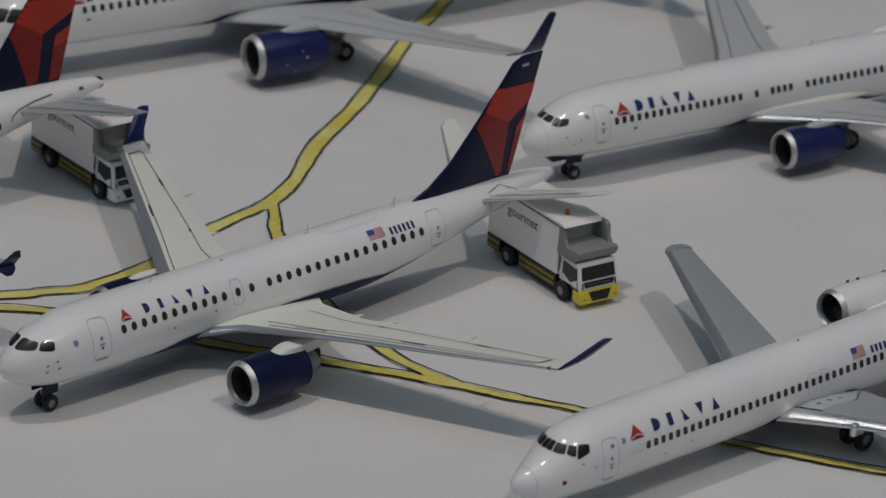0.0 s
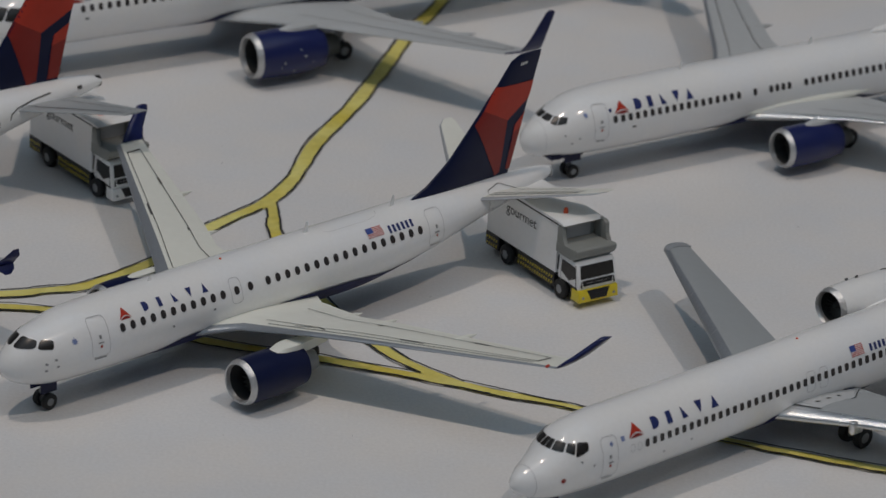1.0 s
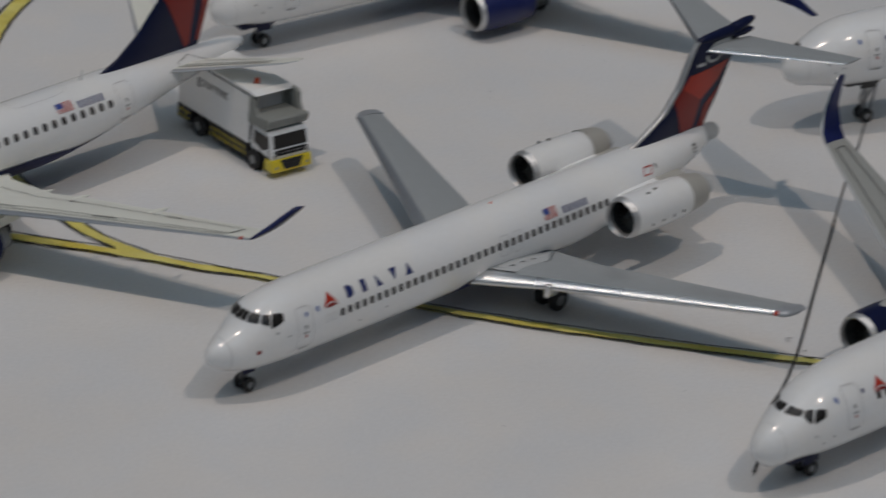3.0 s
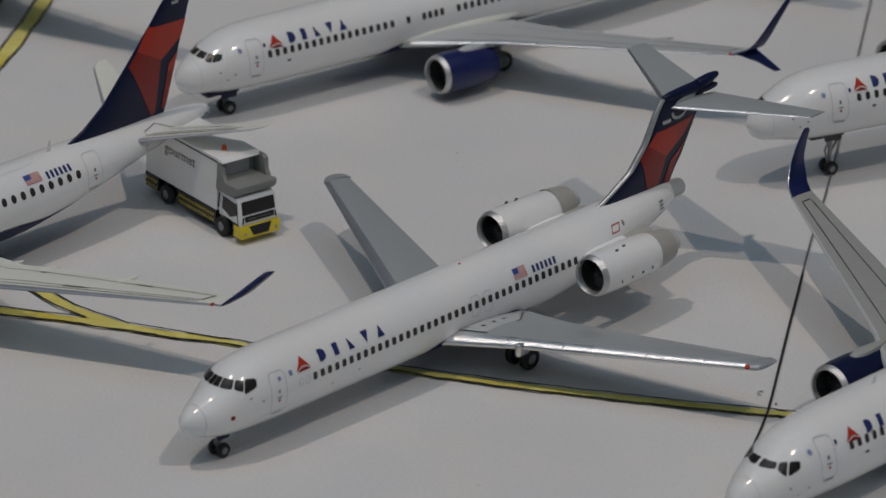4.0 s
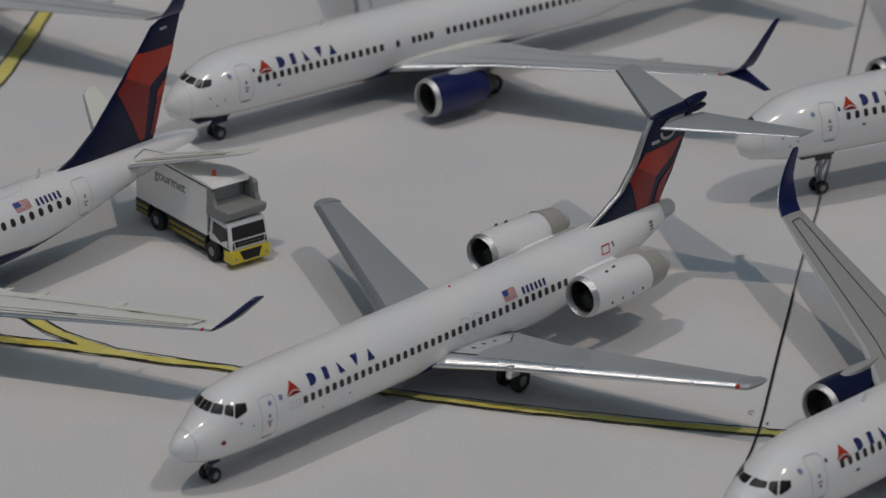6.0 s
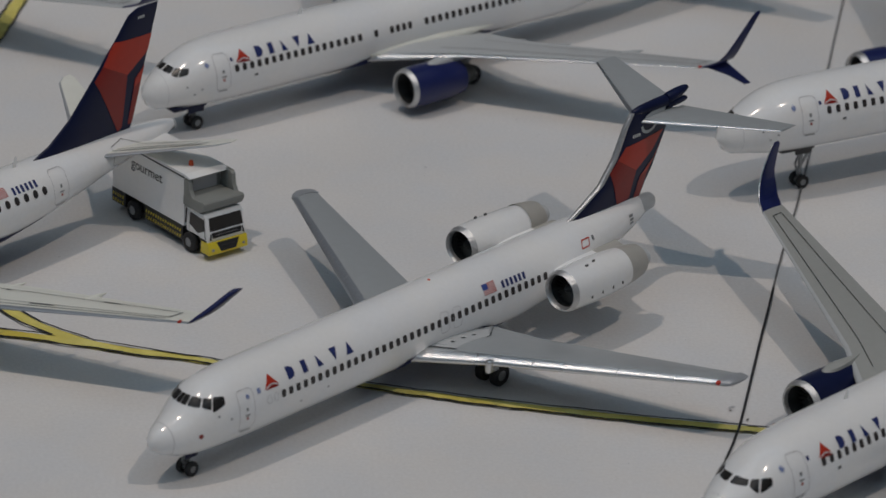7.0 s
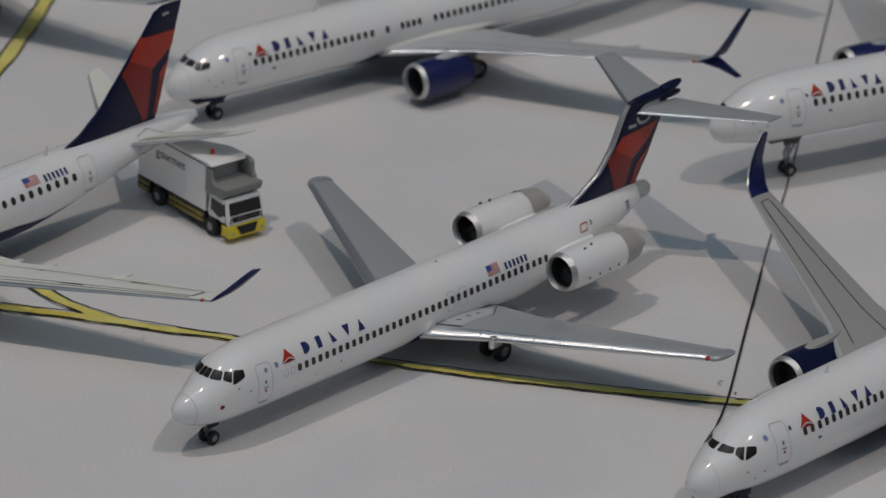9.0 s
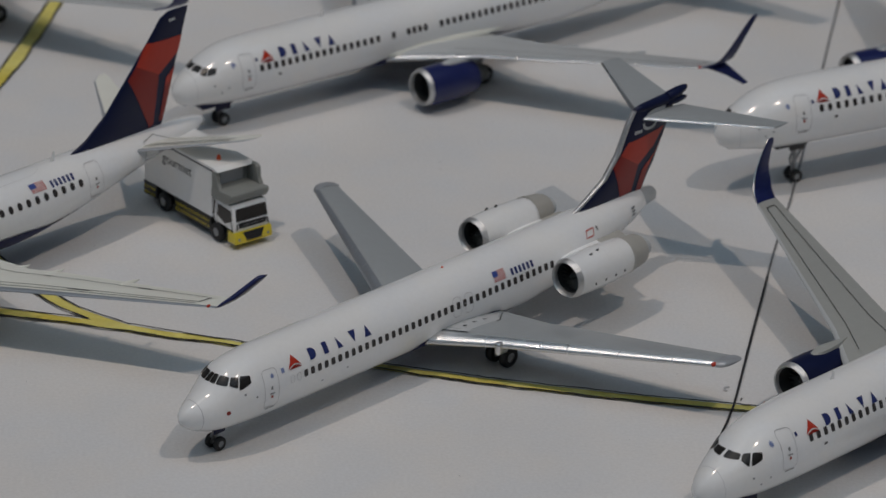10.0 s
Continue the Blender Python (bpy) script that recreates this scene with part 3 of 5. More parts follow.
def belly(hull, parent, x0, x1, low, wide, coat, rise, name="belly_fairing"):
    """The wing-to-body fairing, bulging below the tube."""
    rows = []
    n, seg = 26, 22
    for i in range(n + 1):
        u = i / n
        x = x0 + (x1 - x0) * u
        b, t, w = hull.at(x)
        c, h = (b + t) / 2, (t - b) / 2
        k = math.sin(math.pi * u) ** 1.2
        rows.append([])
        for j in range(seg + 1):
            a = math.pi * 0.5 + (j / seg - 0.5) * 2 * math.pi * (0.31 * min(1, u * 5, (1 - u) * 3) + rise * k)
            dy, dz = math.cos(a), math.sin(a)
            r = 1.006 + 0.0 * k
            rows[-1].append((x, dy * w * r * (1 + wide * k * abs(dy)), c - dz * h * r * (1 + low * k)))
    part(name, grid_mesh(rows), coat, parent)


BRIGHT, DEEP = RED, WINE
rng = random.Random(7)


EX, EY, EZ = 23.4, 3.32, 3.36  # inlet of the port tail engine


# -- twin jet with engines at the tail and a T-tail --
def rear_engine_jet():
    root = jet("white twin-jet model with engines at the tail and a T-tail", 0.0, 0.0, radians(45))
    hull = Hull([(0, 2.2, 2.34, 0.05), (0.22, 1.90, 2.66, 0.35), (0.8, 1.53, 3.0, 0.75), (1.6, 1.27, 3.40, 1.12), (2.35, 1.16, 4.0, 1.39), (2.75, 1.14, 4.26, 1.50), (3.3, 1.11, 4.43, 1.575), (4.2, 1.08, 4.56, 1.635), (5.5, 1.06, 4.62, 1.67), (22.5, 1.06, 4.62, 1.67),
                 (26, 1.45, 4.64, 1.58), (29.5, 2.3, 4.62, 1.22), (32.0, 3.0, 4.52, 0.75), (33.3, 3.4, 4.4, 0.3), (33.75, 3.55, 4.3, 0.14)])
    part("fuselage", hull.mesh(), WHITE, root, "glossy white fuselage")
    part("tail_cone", lathe([(-0.35, 0.36), (0, 0.47), (0.45, 0.47), (0.9, 0.42), (1.06, 0.3), (1.1, 0.001)], (32.85, 0, 3.98), 24), PALE, root, "pale grey tail cone")
    belly(hull, root, 13.0, 24.0, 0.02, 0.02, KEEL, 0.05)
    part("radome_seam", decal(band([(0.85, a) for a in np.linspace(0, 2 * math.pi, 40)], 0.025), lambda u, v: hull.round(u, v, 0.015)), LINE, root)
    cabin_windows(hull, [(6.75, 24.35, 39)], 3.12, 0.25, 0.35, root, rise=0.012, x0=6.8, corner=0.28)
    cockpit(hull, root, [(0.3, 10, 3.68, 3.66, 4.0, 3.99), (11.5, 29.5, 3.66, 3.63, 3.99, 3.96), (32, 46, 3.64, 3.52, 3.96, 3.93), (48, 71, 3.40, 3.62, 3.97, 3.92)], 3.85)
    door_outline(hull, 4.05, 2.05, 4.95, 3.92, root)
    door_outline(hull, 17.05, 2.7, 17.6, 3.66, root, "overwing_exit", bits=False)
    door_outline(hull, 17.9, 2.7, 18.45, 3.66, root, "overwing_exit", bits=False)
    livery(hull, root, 5.65, 7.18, 11.35, 3.58, 4.12)
    flag(hull, root, 20.15, 3.6, 0.85, 0.44)
    code_bars(lambda u, v: hull.side(u, v, 0.024), root, 21.42, 3.6, 1.75, 0.3, 6, BLUE)
    part("service_panel", decal(band([(27.25, 3.78), (27.8, 3.78), (27.95, 4.1), (27.4, 4.1), (27.25, 3.78)], 0.05), lambda u, v: hull.side(u, v, 0.024)), RED, root)
    code_bars(lambda u, v: hull.side(u, v, 0.024), root, 28.15, 3.92, 0.16, 0.2, 2, INK, "stencil_mark")
    for k in range(3):
        part("tail_louvre", decal([[(31.3, 3.68 + 0.17 * k), (31.62, 3.68 + 0.17 * k), (31.62, 3.78 + 0.17 * k), (31.3, 3.78 + 0.17 * k)]], lambda u, v: hull.side(u, v, 0.024)), HUB, root)
    part("probe_mark", decal([[(2.0 + 0.11 * math.cos(a), 2.45 + 0.11 * math.sin(a)) for a in np.linspace(0, 2 * math.pi, 13)[:-1]]], lambda u, v: hull.side(u, v, 0.024)), WINE, root, "small dark red spot")
    part("stencil_mark", decal([[(5.22, 3.55), (5.42, 3.55), (5.42, 3.76), (5.22, 3.76)]], lambda u, v: hull.side(u, v, 0.024)), CREST, root)
    crest(hull, root, 4.62, 3.6, 0.13)
    probes(hull, root, [(2.9, 3.18), (3.55, 2.9), (7.9, 2.35), (9.6, 2.5)])
    for xx in (5.85, 6.28):
        ring = rounded(xx - 0.12, 2.92, xx + 0.12, 3.28, 0.09)
        part("blank_window", decal(band(ring + ring[:1], 0.02), lambda u, v: hull.side(u, v, 0.024)), LINE, root, "faint outline of a blanked window")
    part("beacon", lathe([(-0.02, 0.07), (0.05, 0.06), (0.08, 0.001)], (17.9, 0, 4.61), 10, "z"), ORANGE, root, "tiny red beacon")
    s = [(15.1, 0.8, 1.72, 5.8, 0.18, 4), (17.2, 4.2, 2.0, 3.95, 0.2, 4), (22.35, 13.9, 2.66, 1.7, 0.25, 4), (22.95, 14.25, 2.7, 0.95, 0.2, 4)]
    wings(root, s, GREY, SILVER, NAVY, [], lights=False, le=0.13, skew=0.05, lift=(0.2, 0.45))
    for side in (1, -1):
        b = Blade(lifted(s, side, 0.05, (0.2, 0.45)))
        tip = Blade(lifted([(22.3, 13.72, 2.65, 1.82, 0.26, 4), (22.42, 14.08, 2.68, 1.66, 0.26, 4), (22.62, 14.26, 2.69, 1.36, 0.24, 4), (22.95, 14.36, 2.7, 0.85, 0.2, 4), (23.2, 14.38, 2.7, 0.4, 0.2, 4)], side, 0.05, (0.2, 0.45)))
        part("wing_tip", tip.strip(0, 1), STEEL, root, "bare metal wing tip")
        q = tip.at(0.06, 0.02, True)
        if side > 0:
            part("tip_light", lathe([(-0.14, 0.001), (-0.08, 0.09), (0.03, 0.13), (0.16, 0.1), (0.2, 0.001)], (q.x, q.y, q.z - 0.03), 12), RED, root, "tiny red wingtip light")
        walkway = part("walkway", grid_mesh([[b.at(u, c, True, 0.008) for c in np.linspace(0.16, 0.95 - 0.3 * k, 8)] for k, u in ((0, 0.07), (0.5, 0.12), (1, 0.18))]), PALE, root, "white overwing walkway with black edge")
        wing_lines(b, walkway, [[(0.18, 0.14), (0.18, 0.65)], [(0.05, 0.145), (0.185, 0.145)], [(0.09, 0.93), (0.185, 0.64)]], 0.085)
        for u in (0.40, 0.52, 0.68, 0.84):
            part("slat_joint", grid_mesh([[b.at(u + du, c, True, 0.012) for c in np.linspace(0.0, 0.125, 7)] for du in (0, 0.0011)]), STEEL, root)
        for c in (0.28, 0.42, 0.56):
            p = [b.at(0.12 + du, c + dc, True, 0.04) for du, dc in ((0, 0), (0.006, 0.03), (0.018, 0.035), (0.012, 0.0))]
            bm = bmesh.new()
            bm.faces.new([bm.verts.new(q) for q in p])
            part("walkway_arrow", bm, INK, walkway)
        p = b.at(0.341, 0.0, False)
        if side > 0:
            part("wing_fence", block((p.x - 0.16, p.y - 0.17, p.z - 0.42), (p.x + 0.6, p.y + 0.17, p.z + 0.22), 0.13, 3), SILVER, root, "silver vortilon under the leading edge")
        cowl = engine(root, EX if side > 0 else 23.6, EY if side > 0 else -3.3, EZ if side > 0 else 3.42, 1.06 if side > 0 else 1.02, 5.45, WHITE, None, PALE, fan=0.13, lip=0.055)
        part("rear_cowl", lathe([(4.2, 0.975), (4.85, 0.91), (5.4, 0.82), (5.56, 0.76), (5.56, 0.68), (4.8, 0.56)], (EX if side > 0 else 23.6, EY if side > 0 else -3.3, EZ if side > 0 else 3.42)), BEIGE, cowl, "greyish beige exhaust cowl")
        mount = Blade([(24.9, side * 0.9, 3.38, 5.2, 0.07, 4), (25.2, side * 2.5, 3.38, 4.3, 0.07, 4)], 3, 1.0)
        part("engine_pylon", mount.strip(0, 0.6), WHITE, cowl)
        part("pylon_rear", mount.strip(0.6, 1), BEIGE, cowl, "greyish beige rear of the engine pylon")
        for kx, ang in ((1.2, -0.24), (1.95, -0.22), (2.7, -0.2), (3.4, -0.18), (1.5, 1.25), (2.1, 1.35)):
            r = 1.065 if kx < 3 else 1.05
            p = ((EX if side > 0 else 23.6) + kx, side * ((EY if side > 0 else 3.3) + r * math.cos(ang)), (EZ if side > 0 else 3.42) + r * math.sin(ang))
            part("cowl_latch", block((p[0] - (0.022 if ang < 0 else 0.08), p[1] - 0.03, p[2] - 0.07), (p[0] + (0.022 if ang < 0 else 0.08), p[1] + 0.03, p[2] + 0.07)), FAINT, cowl)
        tp = [(32.55, side * 0.12, 8.45, 3.3, 0.11, 2), (36.5, side * 5.65, 8.55, 1.25, 0.11, 2)] if side > 0 else [(32.45, -0.12, 8.5, 3.4, 0.11, 3), (36.2, -5.85, 8.8, 1.45, 0.11, 3)]
        tb = Blade(tp)
        st = part("tailplane", tb.strip(0.07, 1), GREY, root, "grey tailplane set on top of the fin")
        part("leading_edge", tb.strip(0, 0.07), SILVER, st)
    fin, on = tail_fin(root, [(27.5, 0, 4.45, 5.5, 0.075, 90), (28.75, 0, 5.15, 4.65, 0.09, 90), (29.9, 0, 5.8, 3.95, 0.105, 90), (30.85, 0, 6.9, 3.55, 0.11, 90), (31.6, 0, 8.4, 3.55, 0.11, 90), (32.05, 0, 9.05, 3.4, 0.1, 90)],
                       [(BRIGHT, [(31.55, 7.45), (34.45, 7.6), (33.71, 6.75), (32.43, 6.0), (31.05, 6.87)]), (DEEP, [(31.05, 6.87), (32.43, 6.0), (32.05, 4.6), (31.1, 4.55), (30.5, 6.35)]),
                        (BRIGHT, [(34.6, 7.3), (34.0, 6.38), (32.8, 5.55), (33.45, 5.7)]), (DEEP, [(33.45, 5.7), (32.8, 5.55), (32.45, 4.5), (32.95, 4.45)])])
    lead = Blade([(27.35, 0, 4.5, 0.85, 0.2, 90), (28.65, 0, 5.17, 0.62, 0.4, 90), (29.8, 0, 5.82, 0.52, 0.55, 90), (30.75, 0, 6.92, 0.48, 0.62, 90), (31.5, 0, 8.42, 0.45, 0.62, 90), (31.95, 0, 9.05, 0.42, 0.62, 90)], 6, 1.0)
    part("fin_leading_edge", lead.strip(0, 1), LIP, fin, "bare metal fin leading edge")
    code_bars(lambda u, v: on(u, v, 1, 0.04), fin, 32.0, 7.78, 0.6, 0.18, 4, WHITE, "fleet_bar")
    part("tail_bullet", lathe([(-0.2, 0.001), (-0.05, 0.14), (0.5, 0.22), (1.6, 0.27), (2.35, 0.29), (2.42, 0.2), (2.43, 0.001)], (32.2, 0, 9.03), 22), NAVY, fin)
    for z, r, rise in ((9.1, 0.29, 0.16), (8.82, 0.24, -0.06)):
        lobe = lathe([(0, 0.001), (0.02, r * 0.8), (0.2, r), (0.9, r * 0.92), (1.35, r * 0.66), (1.55, r * 0.42), (1.6, 0.001)], (34.62, 0, 0), 20)
        for v in lobe.verts:
            v.co.z += z + rise * max(v.co.x - 34.9, 0)
        part("elevator_lobe", lobe, NAVY, fin, "navy forked end of the tail bullet")
    for port in (1, -1):
        part("tailplane_plate", decal([[(32.75, 8.52), (34.4, 8.6), (34.5, 8.82), (33.3, 8.84), (32.9, 8.72)]], lambda u, v, p=port: on(u, v, p, 0.05), 0.3), PALE, fin, "pale grey plate at the tailplane root")
    for port in (1, -1):
        part("tailplane_ring", decal(band([(33.2 + 0.55 * math.cos(a), 8.2 + 0.35 * math.sin(a)) for a in np.linspace(math.pi, 2 * math.pi, 9)], 0.16), lambda u, v, p=port: on(u, v, p, 0.045)), PALE, fin)
    gear(root, 2.4, 0, 1.3, 0.36, 0.24, 0.56, (0.7, 0.02, 0.34, NAVY))
    for side in (1, -1):
        gear(root, 19.15, side * 3.05, 1.9, 0.56, 0.4, 0.9, None, 0.16)
    return root


# -- small twin jet, wing-mounted engines, ivory wings --
def ivory_wing_jet():
    root = jet("white twin-jet model with ivory wings and navy engines", -23.92, 7.35, 0.80)
    hull = narrow_hull(34.8, 1.32, 4.84, 1.76, 2.74, 3.8, 4.45, 20.5, 0.92)
    part("fuselage", hull.mesh(), WHITE, root, "glossy white fuselage")
    part("exhaust_ring", lathe([(0, 0.3), (0.12, 0.3), (0.14, 0.2), (-0.1, 0.15)], (34.75, 0, 4.1), 16), PALE, root)
    belly(hull, root, 5.0, 29.0, 0.03, 0.02, KEEL, 0.08)
    cabin_windows(hull, [(5.95, 12.0, 11), (12.85, 12.85, 1), (13.7, 13.7, 1), (14.8, 24.65, 17)], 3.78, 0.30, 0.38, root, rise=0.007, x0=6, corner=0.49)
    cockpit(hull, root, [(2, 30, 3.66, 3.70, 4.12, 4.0), (33, 58, 3.66, 3.58, 4.02, 3.95)], 3.0, 0.24)
    door_outline(hull, 4.12, 2.72, 5.12, 4.48, root)
    door_outline(hull, 25.25, 2.95, 26.25, 4.58, root)
    door_outline(hull, 12.5, 3.25, 13.15, 4.35, root, "overwing_exit", bits=False)
    livery(hull, root, 5.9, 7.38, 11.25, 4.12, 4.52)
    flag(hull, root, 21.42, 4.21, 1.0, 0.34)
    code_bars(lambda u, v: hull.side(u, v, 0.024), root, 22.78, 4.17, 1.7, 0.28, 6, BLUE)
    part("roof_outline", decal(band([(19.6, -0.42), (22.0, -0.42), (22.5, -0.35), (22.8, -0.2), (22.9, 0), (22.8, 0.2), (22.5, 0.35), (22.0, 0.42), (19.6, 0.42), (19.3, 0.3), (19.2, 0.0), (19.3, -0.3), (19.6, -0.42)], 0.014), lambda u, v: hull.round(u, v / 1.8 * 1.3, 0.02)), LINE, root, "faint grey outline of a roof hatch")
    for ax in (18.3, 23.9):
        aerial(root, ax, 4.84, 0.55, chord=0.32)
    aerial(root, 8.6, 4.82, 0.25, chord=0.3)
    part("beacon", lathe([(-0.02, 0.07), (0.05, 0.06), (0.08, 0.001)], (13.1, 0, 4.83), 10, "z"), ORANGE, root, "tiny red beacon")
    crest(hull, root, 3.25, 3.75, 0.17)
    probes(hull, root, [(1.75, 2.95), (1.75, 2.62), (2.2, 3.1), (2.3, 2.75), (8.9, 3.1), (11.4, 3.3)], 0.06)
    s = [(9.9, 1.0, 2.0, 8.5, 0.105, 4), (12.2, 2.5, 2.3, 5.3, 0.115, 4), (13.95, 5.5, 2.62, 3.55, 0.115, 4), (14.95, 7.5, 2.82, 3.3, 0.11, 4), (19.55, 16.5, 3.53, 1.5, 0.1, 5)]
    wl = [(19.65, 16.5, 3.53, 1.45, 0.14, 25), (20.2, 16.92, 3.95, 1.22, 0.28, 50), (21.05, 17.38, 4.62, 0.98, 0.35, 52), (21.3, 17.52, 4.84, 0.8, 0.36, 52), (21.42, 17.57, 4.9, 0.5, 0.3, 52)]
    wings(root, s, CREAM, EDGE, TIP, [[(0.30, 0.20), (0.97, 0.24)], [(0.30, 0.72), (0.97, 0.70)], [(0.97, 0.24), (0.972, 0.70)], [(0.33, 0.12), (0.97, 0.13)], [(0.42, 0.16), (0.52, 0.20), (0.56, 0.16)]], [wl], line_mat=FAINT, le=0.085, skew=0.035, lift=(0.62, 0.0), tip_edge=TIP, nose=0.7)
    fairings(root, s, (0.45, 0.66, 0.84), CREAM, 0.9, 0.035, (0.62, 0.0), 0.7)
    for side in (1, -1):
        b = Blade(lifted(s, side, 0.035, (0.62, 0.0), 0.7))
        wing_lines(b, root, [[(0.70, 0.685), (0.735, 0.682)], [(0.80, 0.20), (0.83, 0.20)], [(0.87, 0.685), (0.89, 0.682)]], 0.13, FAINT, "hinge_mark")
    for side in (1, -1):
        cowl = engine(root, 9.5 if side > 0 else 10.0, 5.8 if side > 0 else -5.35, 1.5 if side > 0 else 1.16, 1.15 if side > 0 else 1.12, 4.1, NAVY, None, HUB)
        part("engine_pylon", Blade([(10.4, 5.8, 2.2, 4.6, 0.19, 90), (11.7, 5.8, 2.72, 3.3, 0.26, 90)] if side > 0 else [(10.7, -5.35, 1.9, 4.4, 0.12, 90), (11.9, -5.35, 2.3, 3.3, 0.16, 90)], 4, 1.0).strip(0, 1), CREAM, cowl, "ivory engine pylon")
        tb = Blade([(28.8, 0.7, 4.15, 3.1, 0.11, 6), (32.25, 5.7, 5.35, 1.35, 0.10, 8), (32.9, 6.05, 5.45, 0.6, 0.09, 8)] if side > 0 else
                   [(28.8, -0.7, 4.15, 3.1, 0.11, 6), (32.4, -5.7, 5.25, 1.15, 0.10, 8), (33.0, -6.05, 5.35, 0.55, 0.09, 8)])
        st = part("tailplane", tb.strip(0.09, 1), CREAM, root, "ivory tailplane with fine grey lines")
        part("leading_edge", tb.strip(0, 0.09), STEEL, st)
        if side > 0:
            wing_lines(tb, st, [[(0.06, 0.66), (0.36, 0.68)], [(0.04, 0.18), (0.43, 0.16)], [(0.04, 0.30), (0.44, 0.34)]], 0.075, INK)
        part("tailplane_plate", decal(band([(29.6, 3.66), (30.4, 3.55), (31.9, 4.15), (30.7, 4.62), (29.8, 4.5), (29.6, 3.66)], 0.022), lambda u, v: hull.side(u, v, 0.024, side)), FAINT, st)
    fin, on = tail_fin(root, [(25.0, 0, 4.7, 6.9, 0.05, 90), (26.35, 0, 5.3, 5.75, 0.07, 90), (27.75, 0, 6.3, 4.65, 0.085, 90), (29.25, 0, 7.9, 3.62, 0.09, 90), (30.8, 0, 9.6, 2.6, 0.09, 90), (31.75, 0, 10.75, 2.0, 0.09, 90), (32.3, 0, 10.98, 1.5, 0.08, 90)],
                       [(BRIGHT, [(30.72, 9.58), (33.4, 9.44), (33.16, 8.6), (31.58, 7.67), (29.95, 8.52)]), (DEEP, [(29.95, 8.52), (31.58, 7.67), (31.24, 4.92), (30.93, 4.8), (29.35, 7.87)]), (BRIGHT, [(32.9, 7.87), (32.17, 7.29), (32.08, 6.85), (32.72, 7.1)]), (DEEP, [(32.72, 7.1), (32.08, 6.85), (31.68, 4.97), (32.05, 4.95)])])
    code_bars(lambda u, v: on(u, v, 1, 0.04), fin, 32.3, 10.44, 0.5, 0.15, 4, WHITE, "fleet_bar")
    gear(root, 2.7, 0, 1.6, 0.42, 0.28, 0.62, (0.9, 0.35, 0.4, NAVY))
    for side in (1, -1):
        gear(root, 15.8, side * 3.2, 2.3, 0.52, 0.38, 0.9, None, 0.16)
    return root


